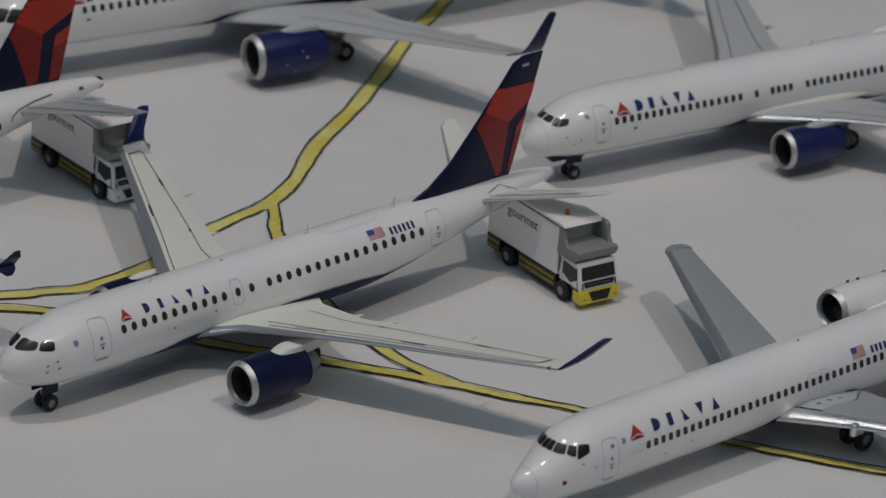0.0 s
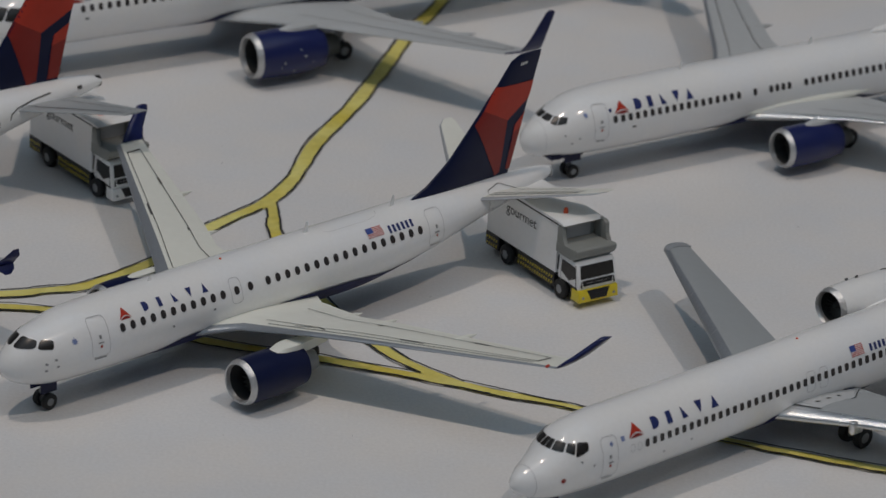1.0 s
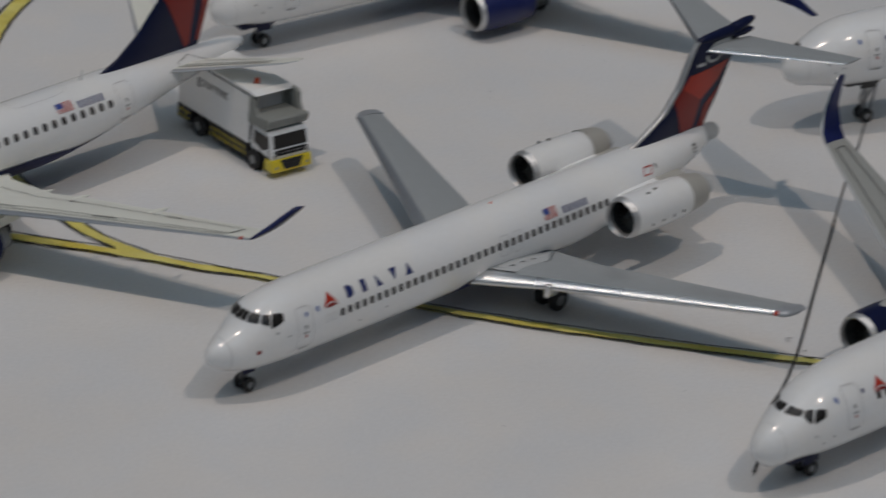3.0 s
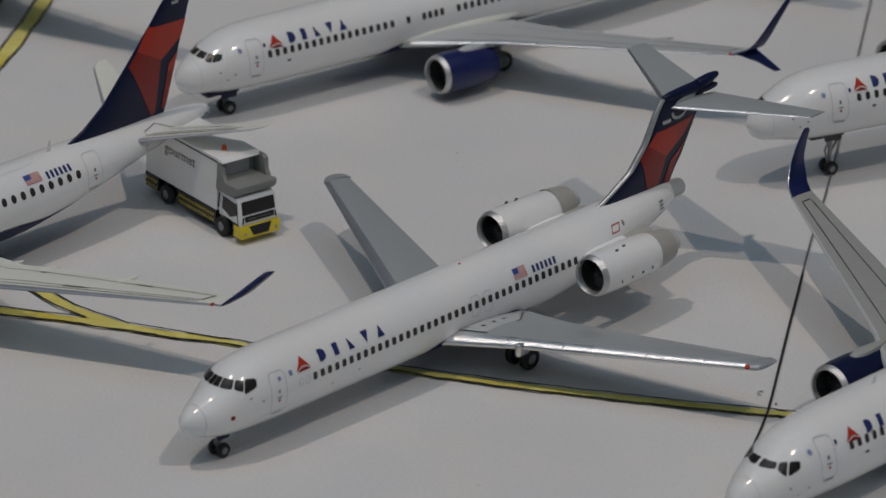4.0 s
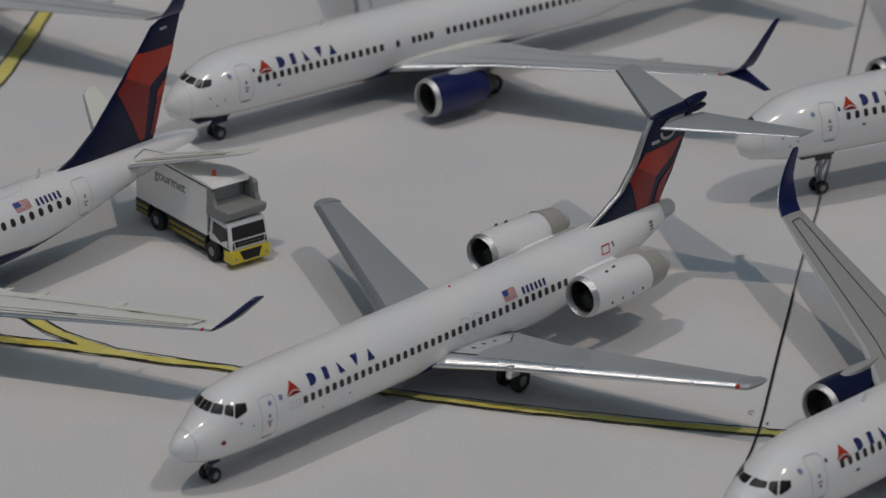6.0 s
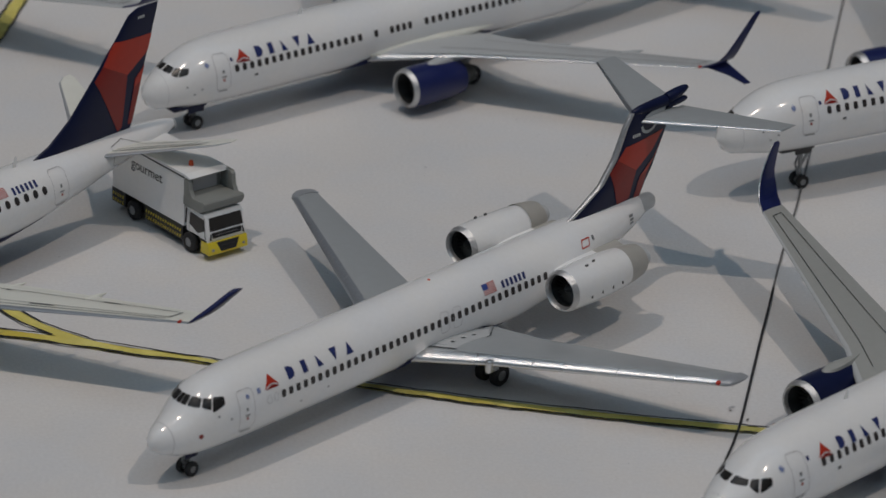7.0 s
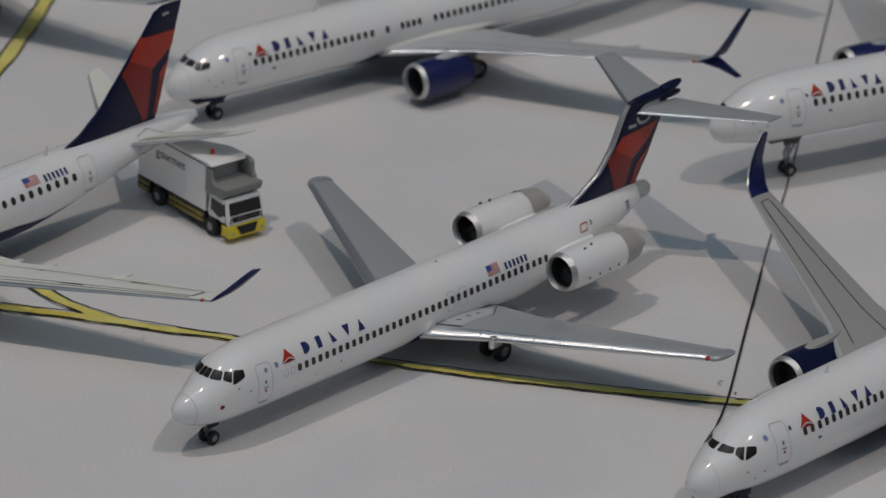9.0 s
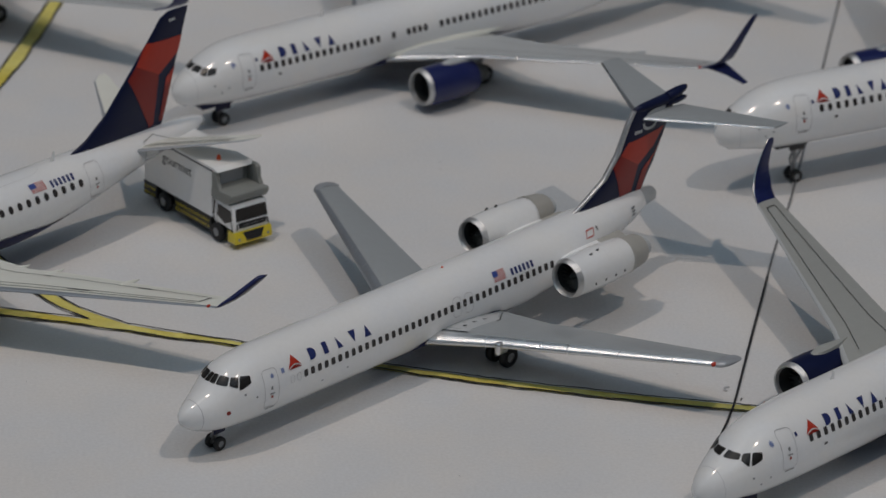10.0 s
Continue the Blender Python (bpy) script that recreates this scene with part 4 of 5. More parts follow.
def low_wing_jet(label, x, y, heading, length, bottom, top, width, nose_z, tail_lo, tail_hi, taper, wing, tips, coat, edge, eng, windows, win_z, marks, door, nose_gear, main_gear, fin, facets, stab, lines, panes, xc, aft_doors=(), fore=1.0, fin_coat=NAVY, gear_door=NAVY, beacon=False, tip_edge=TIP, cowl_coat=TIP, fillet=False, skew=0.0, tracks=(0.4, 0.58, 0.76)):
    """A jet with two engines under a low wing."""
    root = jet(label, x, y, heading)
    hull = narrow_hull(length, bottom, top, width, nose_z, tail_lo, tail_hi, taper, fore)
    part("fuselage", hull.mesh(), WHITE, root, "glossy white fuselage")
    belly(hull, root, wing[0][0] - 3.0, wing[0][0] + wing[0][3] + 5.0, 0.02, 0.02, KEEL, 0.035)
    cabin_windows(hull, windows, win_z, 0.25, 0.36, root, corner=0.3)
    cockpit(hull, root, panes, xc)
    door_outline(hull, *door, root)
    for d in aft_doors:
        door_outline(hull, *d, root, bits=False)
    livery(hull, root, *marks)
    part("radome_seam", decal(band([(1.0, a) for a in np.linspace(0, 2 * math.pi, 40)], 0.012), lambda u, v: hull.round(u, v, 0.015)), LINE, root)
    crest(hull, root, door[0] - 0.42, door[3] - 0.42, 0.15)
    part("stencil_mark", decal([[(door[2] + 0.12, door[3] - 0.42), (door[2] + 0.26, door[3] - 0.42), (door[2] + 0.26, door[3] - 0.26), (door[2] + 0.12, door[3] - 0.26)]], lambda u, v: hull.side(u, v, 0.024)), BLUE, root)
    part("stencil_mark", decal([[(marks[0] + 1.1, win_z - 0.62), (marks[0] + 1.32, win_z - 0.62), (marks[0] + 1.32, win_z - 0.5), (marks[0] + 1.1, win_z - 0.5)]], lambda u, v: hull.side(u, v, 0.024)), FAINT, root)
    probes(hull, root, [(1.9 * fore, nose_z + 0.55), (2.3 * fore, nose_z + 0.1), (2.7 * fore, nose_z + 0.35)])
    low = hull.at(nose_gear)[0]
    part("gear_bay_plate", block((nose_gear - 1.5, -0.42, low - 0.13), (nose_gear + 0.55, 0.42, low + 0.1), 0.03), gear_door, root)
    wings(root, wing, coat, edge, TIP, lines, tips, lights=beacon, tip_edge=tip_edge, skew=skew)
    fairings(root, wing, tracks, coat, 1.0, skew)
    ex, ey, ez, er, el = eng
    for side in (1, -1):
        cowl = engine(root, ex, side * ey, ez, er, el, cowl_coat, None, BLADE)
        part("engine_pylon", Blade([(ex + el * 0.27, side * ey, ez + er * 0.8, el * 0.8, 0.2, 90), (ex + el * 0.42, side * ey, ez + er * 1.06, el * 0.62, 0.22, 90)], 4, 1.0).strip(0, 1), coat, cowl, "grey engine pylon")
        if fillet:
            part("root_fillet", lathe([(-0.4, 0.001), (0.3, 0.16), (1.6, 0.30), (4.5, 0.36), (6.5, 0.24), (8.2, 0.001)], (wing[0][0] + 0.7, side * width * 0.93, wing[0][2] + 0.42), 18), CREAM, root, "ivory fillet at the wing root")
        if stab:
            tb = Blade([(a, side * b, c, d, e, f) for a, b, c, d, e, f in stab])
            st = part("tailplane", tb.strip(0, 1), coat, root)
            wing_lines(tb, st, [[(0.1, 0.15), (0.95, 0.18)], [(0.1, 0.68), (0.95, 0.66)]], 0.06)
    f, on = tail_fin(root, fin, facets, fin_coat)
    for ax in (length * 0.24, length * 0.45):
        aerial(root, ax, top, 0.42, chord=0.34)
    gear(root, nose_gear, 0, bottom + 0.3, 0.38, 0.25, 0.6, (1.0, 0.35, 0.38, gear_door))
    for side in (1, -1):
        gear(root, main_gear[0], side * main_gear[1], main_gear[2], 0.55, 0.4, 0.95, None, 0.17)
    return root, hull


def fin_and_facets(z0, z1, le0, le1, te0, te1):
    """A swept fin with its dorsal fillet, and the painted facets scaled to it."""
    le = lambda v: le0 + (le1 - le0) * v
    te = lambda v: te0 + (te1 - te0) * v
    sec = [(le0 - 2.6, 0, z0, te0 - le0 + 2.6, 0.05, 90), (le(0.08) - 1.0, 0, z0 + (z1 - z0) * 0.08, te(0.08) - le(0.08) + 1.0, 0.07, 90)]
    sec += [(le(v), 0, z0 + (z1 - z0) * v, te(v) - le(v), 0.09, 90) for v in (0.2, 0.45, 0.75, 0.97)] + [(le(1) + 0.5, 0, z1, te(1) - le(1) - 0.5, 0.08, 90)]
    at = lambda c, v: (le(v) + (te(v) - le(v)) * c, z0 + (z1 - z0) * v)
    facets = [(BRIGHT, [at(0.0, 0.78), at(1, 0.75), at(1, 0.62), at(0.55, 0.46), at(0, 0.60)]), (DEEP, [at(0, 0.60), at(0.55, 0.46), at(0.72, 0.03), at(0.62, 0.0), at(0.0, 0.50)]), (BRIGHT, [at(1, 0.5), at(0.78, 0.42), at(0.795, 0.32), at(1, 0.36)]), (DEEP, [at(1, 0.36), at(0.795, 0.32), at(0.86, 0.02), at(1, 0.02)])]
    return sec, facets


def blended(x, y, z, c, dx, dy, dz, k=1.0):
    """Sections of a winglet that curves up from the tip of a wing."""
    rows = smooth_table([(0, 0, 0, 0, 1, 0.09, 8), (0.3, 0.25, 0.55, 0.14, 0.8 * k, 0.10, 45), (0.6, 0.55, 0.85, 0.5, 0.55 * k, 0.12, 74), (0.95, 0.94, 0.985, 0.94, 0.36 * k, 0.16, 80), (1, 1.02, 1, 1, 0.2 * k, 0.16, 80)],
                        [0, 0.1, 0.2, 0.3, 0.4, 0.5, 0.6, 0.78, 0.95, 0.985, 1])
    return [(x + dx * a, y + dy * b, z + dz * d, c * e, t, cant) for a, b, d, e, t, cant in rows.tolist()]


PANEL = [[(0.30, 0.22), (0.97, 0.26)], [(0.30, 0.70), (0.97, 0.66)], [(0.97, 0.26), (0.972, 0.66)]]

rear_engine_jet()
ivory_wing_jet()

# white twin-jet with forked winglets, behind
FIN, FACETS = fin_and_facets(4.9, 12.3, 33.0, 37.4, 38.6, 40.6)
forked_jet, _ = low_wing_jet("white twin-jet model with silver-grey wings and forked navy winglets", -1.35, 39.8, 0.63, 41.6, 1.35, 4.95, 1.88, 2.5, 4.0, 4.7, 27.0,
             [(13.3, 1.0, 1.95, 8.0, 0.13, 5), (17.2, 5.8, 2.85, 4.3, 0.115, 6), (24.3, 16.7, 4.3, 1.65, 0.1, 6)],
             [blended(24.2, 16.6, 4.3, 1.65, 2.6, 1.15, 3.0, 0.8), [(24.4, 16.7, 4.35, 1.5, 0.12, -10), (25.5, 17.25, 3.85, 0.8, 0.13, -50), (26.5, 17.6, 3.2, 0.45, 0.08, -60)]], PALE, SILVER,
             (13.55, 4.9, 1.52, 1.12, 4.1), [(4.82, 12.9, 18), (14.0, 14.0, 1), (15.07, 16.3, 4), (17.45, 36.5, 42)], 3.62, (4.8, 6.15, 9.95, 3.9, 4.45), (3.55, 2.6, 4.4, 4.42), 3.3, (19.5, 2.9, 2.2),
             FIN, FACETS, [(36.5, 0.7, 4.6, 3.6, 0.09, 6), (40.0, 7.0, 5.4, 1.5, 0.09, 6)], PANEL, [(1.5, 17, 3.74, 3.69, 3.97, 3.93), (19, 29, 3.64, 3.54, 3.92, 3.92), (30, 44, 3.55, 3.66, 3.92, 3.94)], 3.35, beacon=True, fillet=True, skew=-0.07)

part("aerial_dome", lathe([(-1.5, 0.001), (-1.2, 0.2), (-0.5, 0.34), (0.5, 0.36), (1.3, 0.24), (1.8, 0.001)], (24.6, 0, 4.98), 20), WHITE, forked_jet, "white dome on the fuselage roof")

# white twin-jet with blended winglets, in front
FIN, FACETS = fin_and_facets(4.9, 12.3, 30.4, 34.8, 36.0, 38.0)
low_wing_jet("white twin-jet model with grey wings and upswept navy winglets", 23.67, -6.59, 0.77, 39.0, 1.05, 4.95, 1.88, 2.2, 4.0, 4.7, 24.5,
             [(13.0, 1.0, 1.95, 7.9, 0.13, 5), (17.05, 5.9, 2.85, 4.2, 0.115, 6), (23.6, 16.4, 4.35, 1.6, 0.1, 6)],
             [blended(23.6, 16.4, 4.35, 1.55, 2.3, 1.45, 2.6, 1.25)], DUN, PALE,
             (12.75, 5.0, 1.75, 1.14, 4.2), [(6.05, 13.7, 16), (14.5, 31.5, 35)], 3.73, (5.78, 7.18, 11.0, 3.9, 4.42), (4.1, 2.65, 5.0, 4.42), 3.6, (19.6, 2.9, 2.2),
             FIN, FACETS, [(34.0, 0.7, 4.6, 3.6, 0.09, 6), (37.5, 7.0, 5.4, 1.5, 0.09, 6)], PANEL, [(2, 22.5, 3.62, 3.58, 3.84, 3.78), (25, 37, 3.56, 3.28, 3.78, 3.82), (39.5, 57, 3.28, 3.52, 3.82, 3.80)], 3.9, fore=1.25, tip_edge=SILVER, cowl_coat=NAVY, tracks=())

# tall-legged twin-jet behind the T-tail
FIN, FACETS = fin_and_facets(6.0, 13.5, 36.5, 41.5, 43.0, 45.5)
low_wing_jet("white twin-jet model on tall landing gear", 28.07, 32.71, 0.47, 46.5, 2.35, 6.1, 1.88, 3.6, 5.2, 5.9, 32.0,
             [(15.0, 1.0, 3.0, 9.5, 0.12, 5), (17.7, 6.4, 3.6, 6.3, 0.11, 5), (23.6, 19.4, 4.8, 2.4, 0.1, 5)],
             [blended(23.6, 19.4, 4.8, 2.3, 2.4, 1.3, 2.4)], GREY, GREY,
             (13.7, 7.4, 2.2, 1.2, 5.0), [(5.65, 17.0, 22), (18.5, 40.0, 42)], 4.88, (5.35, 6.6, 10.05, 5.2, 5.72), (4.05, 3.78, 4.98, 5.6), 5.3, (23.0, 3.6, 3.2),
             FIN, FACETS, [(40.5, 0.7, 5.7, 4.0, 0.09, 6), (44.5, 7.4, 6.4, 1.6, 0.09, 6)], PANEL, [(1.5, 20, 4.55, 4.5, 4.82, 4.76), (23, 36, 4.42, 4.36, 4.7, 4.68), (38, 56, 4.38, 4.45, 4.66, 4.64)], 3.35, gear_door=HOLLOW)

# long twin-jet at the far side
FIN, FACETS = fin_and_facets(5.6, 12.0, 35.5, 40.2, 41.5, 43.5)
long_jet, _ = low_wing_jet("long white twin-jet model with pale grey wings and navy winglets", -32.11, 48.7, 0.58, 44.0, 1.88, 5.75, 1.97, 3.3, 4.9, 5.5, 30.0,
             [(14.6, 1.1, 2.3, 8.2, 0.13, 5), (18.5, 6.3, 3.0, 4.6, 0.115, 5), (24.5, 16.3, 4.1, 1.7, 0.1, 5)],
             [blended(24.5, 16.3, 4.1, 1.65, 1.6, 1.6, 2.85)], PALE, PALE,
             (14.3, 5.85, 1.72, 1.35, 4.9), [(6.0, 13.0, 14), (14.0, 36.5, 44)], 4.38, (5.0, 6.2, 10.4, 4.75, 5.4), (3.6, 3.0, 4.6, 5.1), 5.0, (21.2, 3.8, 2.6),
             FIN, FACETS, [(38.0, 0.7, 5.0, 3.8, 0.09, 6), (41.5, 6.2, 5.6, 1.6, 0.09, 6)], PANEL, [(3, 30, 4.1, 4.05, 4.68, 4.7), (31.5, 56.5, 4.05, 4.0, 4.7, 4.7), (57.5, 83, 4.0, 4.1, 4.7, 4.6)], 3.6)

# chipped paint on the long jet's port engine
for k in range(7):
    a, u, r = 0.5 - 1.9 * rng.random(), 0.25 + 0.55 * rng.random(), 0.03 + 0.05 * rng.random()
    rad = 1.35 * (1.005 if u < 0.45 else 1.005 - 0.05 * (u - 0.45) / 0.25)
    part("paint_chip", decal([[(14.3 + 4.9 * u + r * math.cos(q), a + 0.7 * r * math.sin(q)) for q in (0.2, 1.3, 2.6, 3.9, 5.2)]], lambda x, v, m=rad: Vector((x, 5.85 + m * math.cos(v), 1.72 + m * math.sin(v)))), PALE, long_jet)

# twin-jet with wingtip fences, beside the second truck
FIN, FACETS = fin_and_facets(5.6, 11.7, 29.9, 33.9, 34.95, 36.3)
far_jet, far_hull = low_wing_jet("white twin-jet model with arrow-shaped navy wingtip fences", -52.67, 14.64, 0.68, 37.5, 1.7, 5.75, 1.97, 3.3, 4.75, 5.35, 23.5,
             [(11.6, 1.1, 2.3, 7.6, 0.13, 5), (15.4, 6.3, 3.0, 4.4, 0.115, 5), (21.2, 16.6, 4.3, 1.6, 0.1, 5)],
             [[(21.3, 16.75, 4.3, 1.3, 0.08, 90), (21.9, 17.0, 4.75, 0.9, 0.08, 85), (22.4, 17.1, 5.15, 0.3, 0.08, 85)], [(21.3, 16.75, 4.3, 1.3, 0.08, -90), (21.75, 16.95, 4.1, 0.8, 0.08, -85), (22.0, 17.05, 3.9, 0.3, 0.08, -85)]], GREY, GREY,
             (10.5, 5.75, 1.8, 1.15, 4.6), [(6.0, 30.5, 46)], 4.38, (5.0, 6.2, 10.4, 4.75, 5.4), (3.6, 3.0, 4.6, 5.1), 5.0, (17.7, 3.8, 2.6),
             FIN, FACETS, [(31.4, 0.7, 4.75, 4.1, 0.09, 6), (35.2, 6.2, 5.7, 1.5, 0.09, 6)], PANEL, [(3, 30, 4.0, 3.95, 4.6, 4.62), (32, 56, 3.95, 3.9, 4.62, 4.6), (58, 82, 3.9, 4.0, 4.6, 4.5)], 3.6)
part("tailplane_seam", decal(band([(31.3, 4.5), (31.4, 4.78), (31.8, 5.0), (32.8, 5.2), (34.0, 5.3)], 0.06), lambda u, v: far_hull.side(u, v, 0.024)), FAINT, far_jet)
part("tail_vent", decal([[(35.75, 5.12), (36.05, 5.12), (36.05, 5.27), (35.75, 5.27)]], lambda u, v: far_hull.side(u, v, 0.024)), FAINT, far_jet)
part("exhaust_ring", lathe([(-0.2, 0.34), (0.1, 0.28), (0.12, 0.2), (-0.1, 0.12)], (37.4, 0, 5.05), 16), INK, far_jet, "dark exhaust ring")


# ---- catering trucks ----
def prism(outline, y0, y1, bevel=0.0):
    """A side outline in (x, z) drawn out from y0 to y1."""
    bm = bmesh.new()
    a = [bm.verts.new((x, y0, z)) for x, z in outline]
    b = [bm.verts.new((x, y1, z)) for x, z in outline]
    bm.faces.new(a)
    bm.faces.new(list(reversed(b)))
    n = len(outline)
    for i in range(n):
        bm.faces.new((a[i], b[i], b[(i + 1) % n], a[(i + 1) % n]))
    bmesh.ops.recalc_face_normals(bm, faces=bm.faces)
    if bevel:
        bmesh.ops.bevel(bm, geom=bm.edges[:], offset=bevel, segments=2, affect="EDGES", profile=0.6)
    return bm


def catering_truck(bumper=None, label="white catering truck model with yellow bumper and striped skirts"):
    root = tagged(new("catering_truck"), label, "model truck", "catering trucks")
    p = lambda name, bm, mat, parent=root, label="", smooth=False: part(name, bm, mat, parent, label, flip=False, smooth=smooth)
    p("chassis", block((-2.05, -0.85, 0.5), (5.4, 0.85, 1.18), 0.04), RUBBER, label="black chassis")
    box = p("box_body", block((-2.08, -1.18, 1.2), (4.05, 1.18, 3.85), 0.05), WHITE, label="white box body")
    p("roof", prism([(-2.12, 3.86), (4.55, 3.86), (4.6, 3.93), (4.1, 4.03), (-2.12, 4.03)], -1.2, 1.2, 0.03), WHITE, box, "white overhanging roof")
    p("roof_edge", block((-2.08, -1.215, 3.81), (4.08, -1.19, 3.87)), INK, box, "dark line under the roof edge")
    p("beacon", lathe([(0, 0.13), (0.2, 0.11), (0.27, 0.08), (0.29, 0.001)], (3.35, -0.25, 4.02), 12, "z"), ORANGE, box, "orange roof beacon", True)
    for a, b in ((-2.08, -0.9), (0.78, 4.0)):
        skirt = p("side_skirt", block((a, -1.2, 0.45), (b, -0.95, 1.2), 0.02), INK, label="black skirt with yellow hatching")
        p("skirt_far", block((a, 0.95, 0.45), (b, 1.2, 1.2), 0.02), INK)
        n = int((b - a) / 0.21)
        for z in (0.53, 0.84):
            for i in range(n):
                x = a + 0.08 + (b - a - 0.14) * i / n
                p("hazard_stripe", prism([(x, z), (x + 0.06, z), (x + 0.095, z + 0.16), (x + 0.035, z + 0.16)], -1.215, -1.2), TRUCKYELLOW, skirt)
    # loading platform over the cab
    plat = p("loading_platform", prism([(4.02, 2.38), (5.25, 2.37), (5.58, 2.46), (5.76, 2.68), (5.84, 2.98), (5.7, 3.05), (5.3, 3.0), (4.02, 2.96)], -1.24, 1.24, 0.10), TRUCKGREY, label="grey tub-shaped loading platform over the cab", smooth=True)
    for y0, y1, top in ((-1.22, -0.98, 3.78), (1.02, 1.28, 3.96)):
        out = 4.55 if y0 < 0 else 5.05
        p("platform_side", prism([(4.06, 2.82), (5.3, 2.82), (out + 0.2, 3.0), (out, 3.3), (out - 0.05, top - 0.12), (out - 0.2, top), (4.06, top)], y0, y1, 0.05), TRUCKGREY, plat, smooth=True)
    p("box_front", block((4.06, -1.0, 2.95), (4.1, 1.0, 3.82), 0.01), TRUCKGREY, plat)
    p("roller_door", block((4.1, -0.7, 3.0), (4.14, 0.75, 3.72), 0.01), LINE, plat)
    cab = p("cab", prism([(4.2, 1.08), (5.28, 1.08), (5.46, 0.72), (5.97, 0.72), (6.03, 1.29), (5.81, 2.24), (5.62, 2.36), (4.2, 2.36)], -1.14, 1.14, 0.06), WHITE, label="white truck cab", smooth=True)
    slope = lambda z: 6.03 - (z - 1.29) * (0.24 / 1.07)
    def front(name, y0, y1, z0, z1, mat, lab="", pinch=0.97):
        bm = bmesh.new()
        bm.faces.new([bm.verts.new((slope(z) + 0.035, y, z)) for y, z in ((y0, z0), (y1, z0), (y1 * pinch, z1), (y0 * pinch, z1))])
        ext = bmesh.ops.extrude_face_region(bm, geom=bm.faces[:])
        for v in [g for g in ext["geom"] if isinstance(g, bmesh.types.BMVert)]:
            v.co.x -= 0.06
        p(name, bm, mat, cab, lab)
    front("windscreen", -1.0, 1.0, 1.55, 2.2, GLASS, "dark windscreen")
    front("grille", -0.86, 0.86, 1.19, 1.45, INK, "black grille panel", 1.04)
    front("grille_slat", -0.7, 0.7, 1.31, 1.335, LINE)
    for s in (-1, 1):
        front("corner_vent", s * 1.0 - 0.03, s * 1.0 + 0.03, 1.12, 1.42, INK)
        p("side_window", prism([(4.5, 1.52), (5.2, 1.25), (5.72, 1.52), (5.64, 2.1), (4.55, 2.17)], s * 1.12, s * 1.165), GLASS, cab, "dark side window")
        p("cab_step", prism([(5.4, 0.7), (5.9, 0.7), (5.9, 1.05), (5.4, 1.08)], s * 1.12, s * 1.17), INK, cab)
        p("door_seam", prism([(4.43, 0.95), (4.47, 0.95), (4.47, 2.22), (4.43, 2.22)], s * 1.13, s * 1.15), LINE, cab)
        p("door_seam", prism([(5.78, 1.0), (5.82, 1.0), (5.7, 2.2), (5.66, 2.2)], s * 1.13, s * 1.155), INK, cab)
        p("mirror_arm", rod((4.2, s * 1.18, 1.5), (4.34, s * 1.22, 2.3), 0.035, 6), RUBBER, cab)
    bump = p("bumper", prism([(5.46, 0.35), (6.2, 0.35), (6.18, 0.66), (6.11, 0.98), (5.5, 0.98), (5.5, 0.66)], -1.19, 1.19, 0.04), bumper or TRUCKYELLOW, label="front bumper", smooth=True)
    bm = bmesh.new()
    face = [bm.verts.new((x, y, z)) for x, y, z in ((6.23, -0.46, 0.48), (6.23, 0.46, 0.48), (6.145, 0.68, 0.95), (6.145, -0.68, 0.95))]
    back = [bm.verts.new((v.co.x - 0.2, v.co.y, v.co.z)) for v in face]
    bm.faces.new(face)
    for k in range(4):
        bm.faces.new((face[k], face[(k + 1) % 4], back[(k + 1) % 4], back[k]))
    p("bumper_grille", bm, INK, bump, "black lower grille")
    p("bumper_slot", prism([(6.1, 0.66), (6.225, 0.66), (6.205, 0.76), (6.1, 0.76)], -0.38, 0.38), RUBBER, bump)
    for s in (-1, 1):
        p("fog_lamp", lathe([(0, 0.08), (0.02, 0.07), (0.03, 0.001)], (6.185, s * 0.93, 0.6), 10), HUB, bump)
    for x in (-0.28, 4.5):
        for s in (-1, 1):
            w = wheel("wheel", (x, s * 1.06, 0.52), 0.52, 0.36, root, flip=False)
    # lettering on the side
    word = bpy.data.curves.new("lettering", "FONT")
    word.body, word.size, word.extrude, word.offset = "gourmet", 0.76 * K, 0.004 * K, 0.0
    flat = new("lettering_source", word)
    bpy.context.view_layer.update()
    me = bpy.data.meshes.new_from_object(flat.evaluated_get(bpy.context.evaluated_depsgraph_get()))
    bpy.data.objects.remove(flat)
    me.materials.clear()
    me.materials.append(INK)
    text = new("lettering", me)
    text.parent = root
    text.matrix_basis = Matrix.Translation((-0.42 * K, -1.19 * K, 2.86 * K)) @ pose(0, 0, 0, 90, 0, 0)
    tagged(text, "dark grey lettering on the box side")
    return root


truck = catering_truck()
truck.matrix_basis = pose(K * -0.40, K * 30.0, 0, 0, 0, -53)
second = catering_truck(WHITE, "white catering truck model with white bumper parked under a tail")
second.matrix_basis = pose(K * -25.1, K * 38.7, 0, 0, 0, -50)

# stray marks on the paper
for x, y, w, r, mat in ((26.75, 8.85, 0.1, 0.17, LINE), (27.35, 7.7, 0.07, 0.07, FAINT)):
    pts = [Vector((x + r * math.cos(a), y + 1.3 * r * math.sin(a), 0)) for a in np.linspace(1.0, 4.4, 9)]
    tagged(part("pen_mark", ribbon(pts, w / 2, 0.06), mat, None, flip=False, smooth=False), "small stray grey pen mark on the paper", "mark")

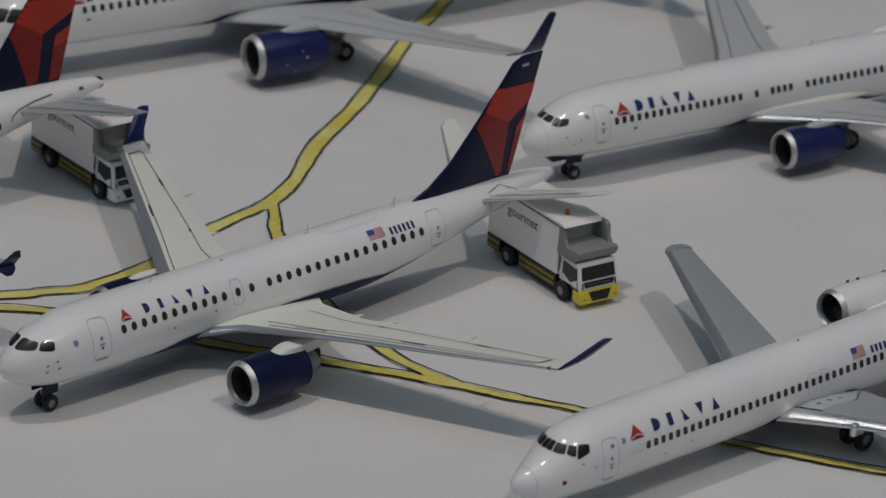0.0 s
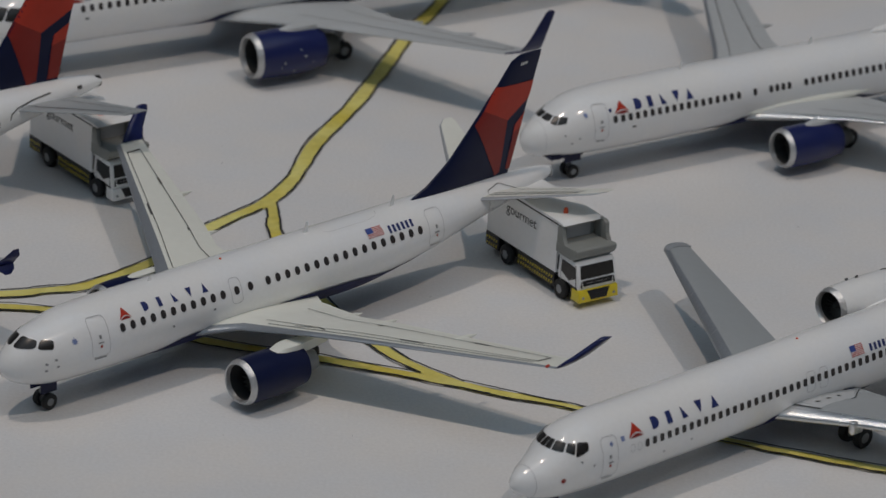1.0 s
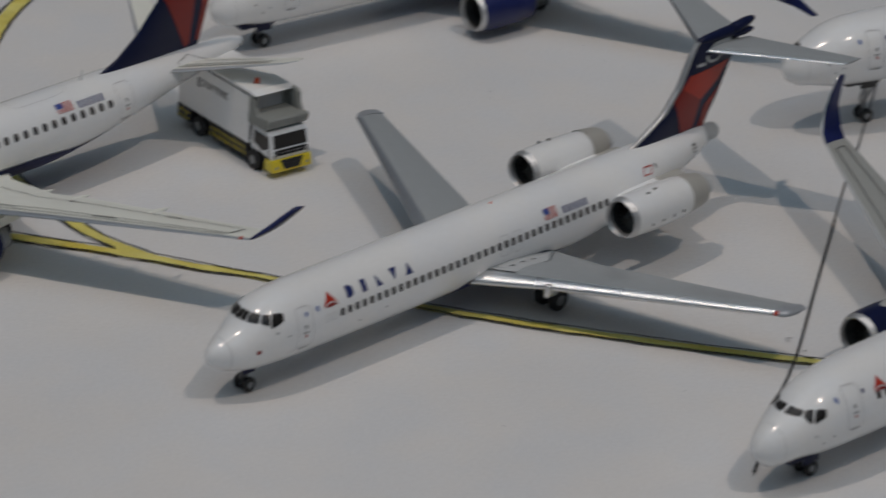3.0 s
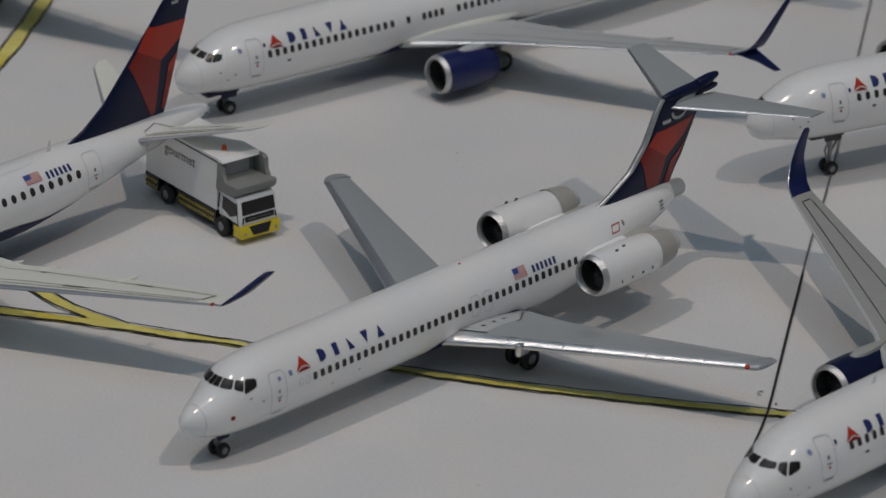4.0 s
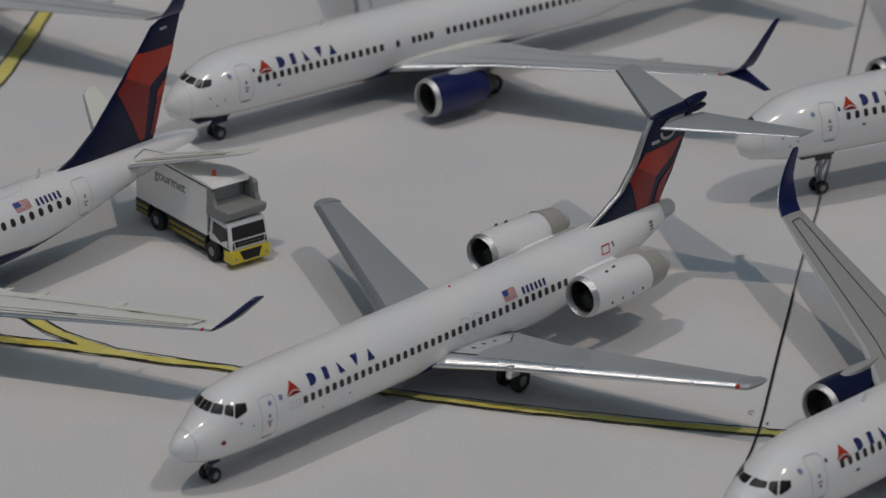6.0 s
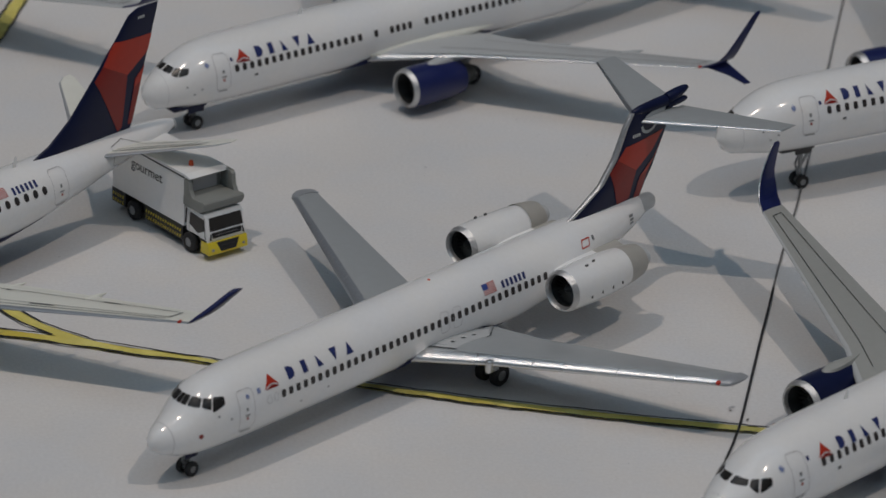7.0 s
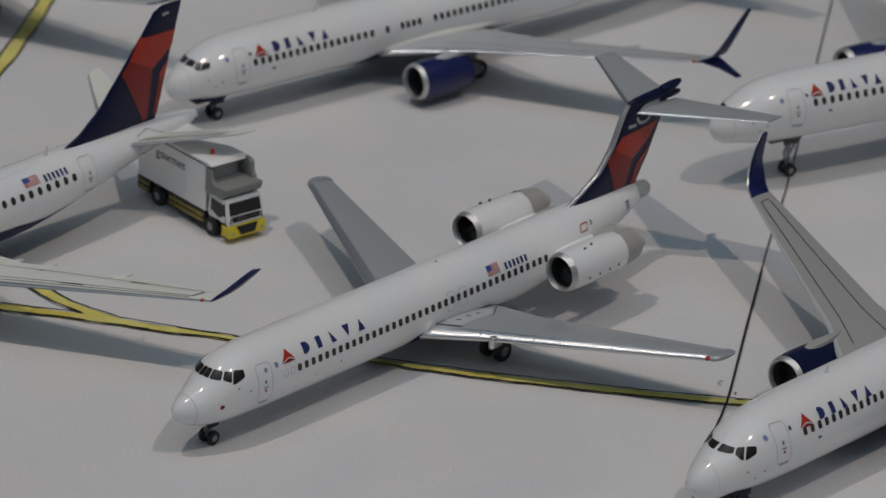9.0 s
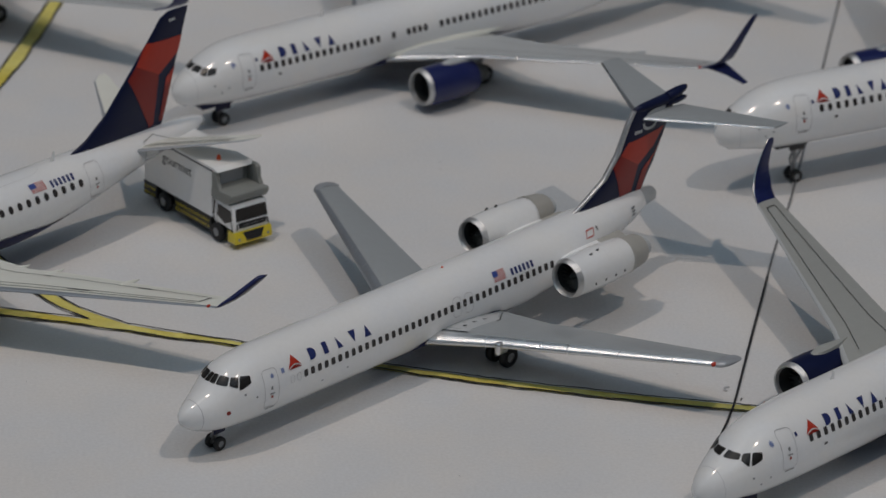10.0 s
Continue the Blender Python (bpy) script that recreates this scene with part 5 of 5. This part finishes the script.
# fine specks of dirt scattered over the paper
dirt = bmesh.new()
for _ in range(70):
    x, y, r = rng.uniform(-24, 32), rng.uniform(-4, 48), 0.014 + 0.03 * rng.random() ** 2
    turn, long = rng.uniform(0, math.pi), rng.uniform(1.0, 2.4)
    ring = [Vector((r * long * math.cos(q), r * math.sin(q) * rng.uniform(0.7, 1.2), 0)) for q in np.linspace(0, 2 * math.pi, 8)[:-1]]
    dirt.faces.new([dirt.verts.new((x + p.x * math.cos(turn) - p.y * math.sin(turn), y + p.x * math.sin(turn) + p.y * math.cos(turn), 0.03)) for p in ring])
tagged(part("paper_specks", dirt, HUB, None, flip=False, smooth=False), "tiny grey specks of dirt scattered over the paper", "specks", kind="stuff")
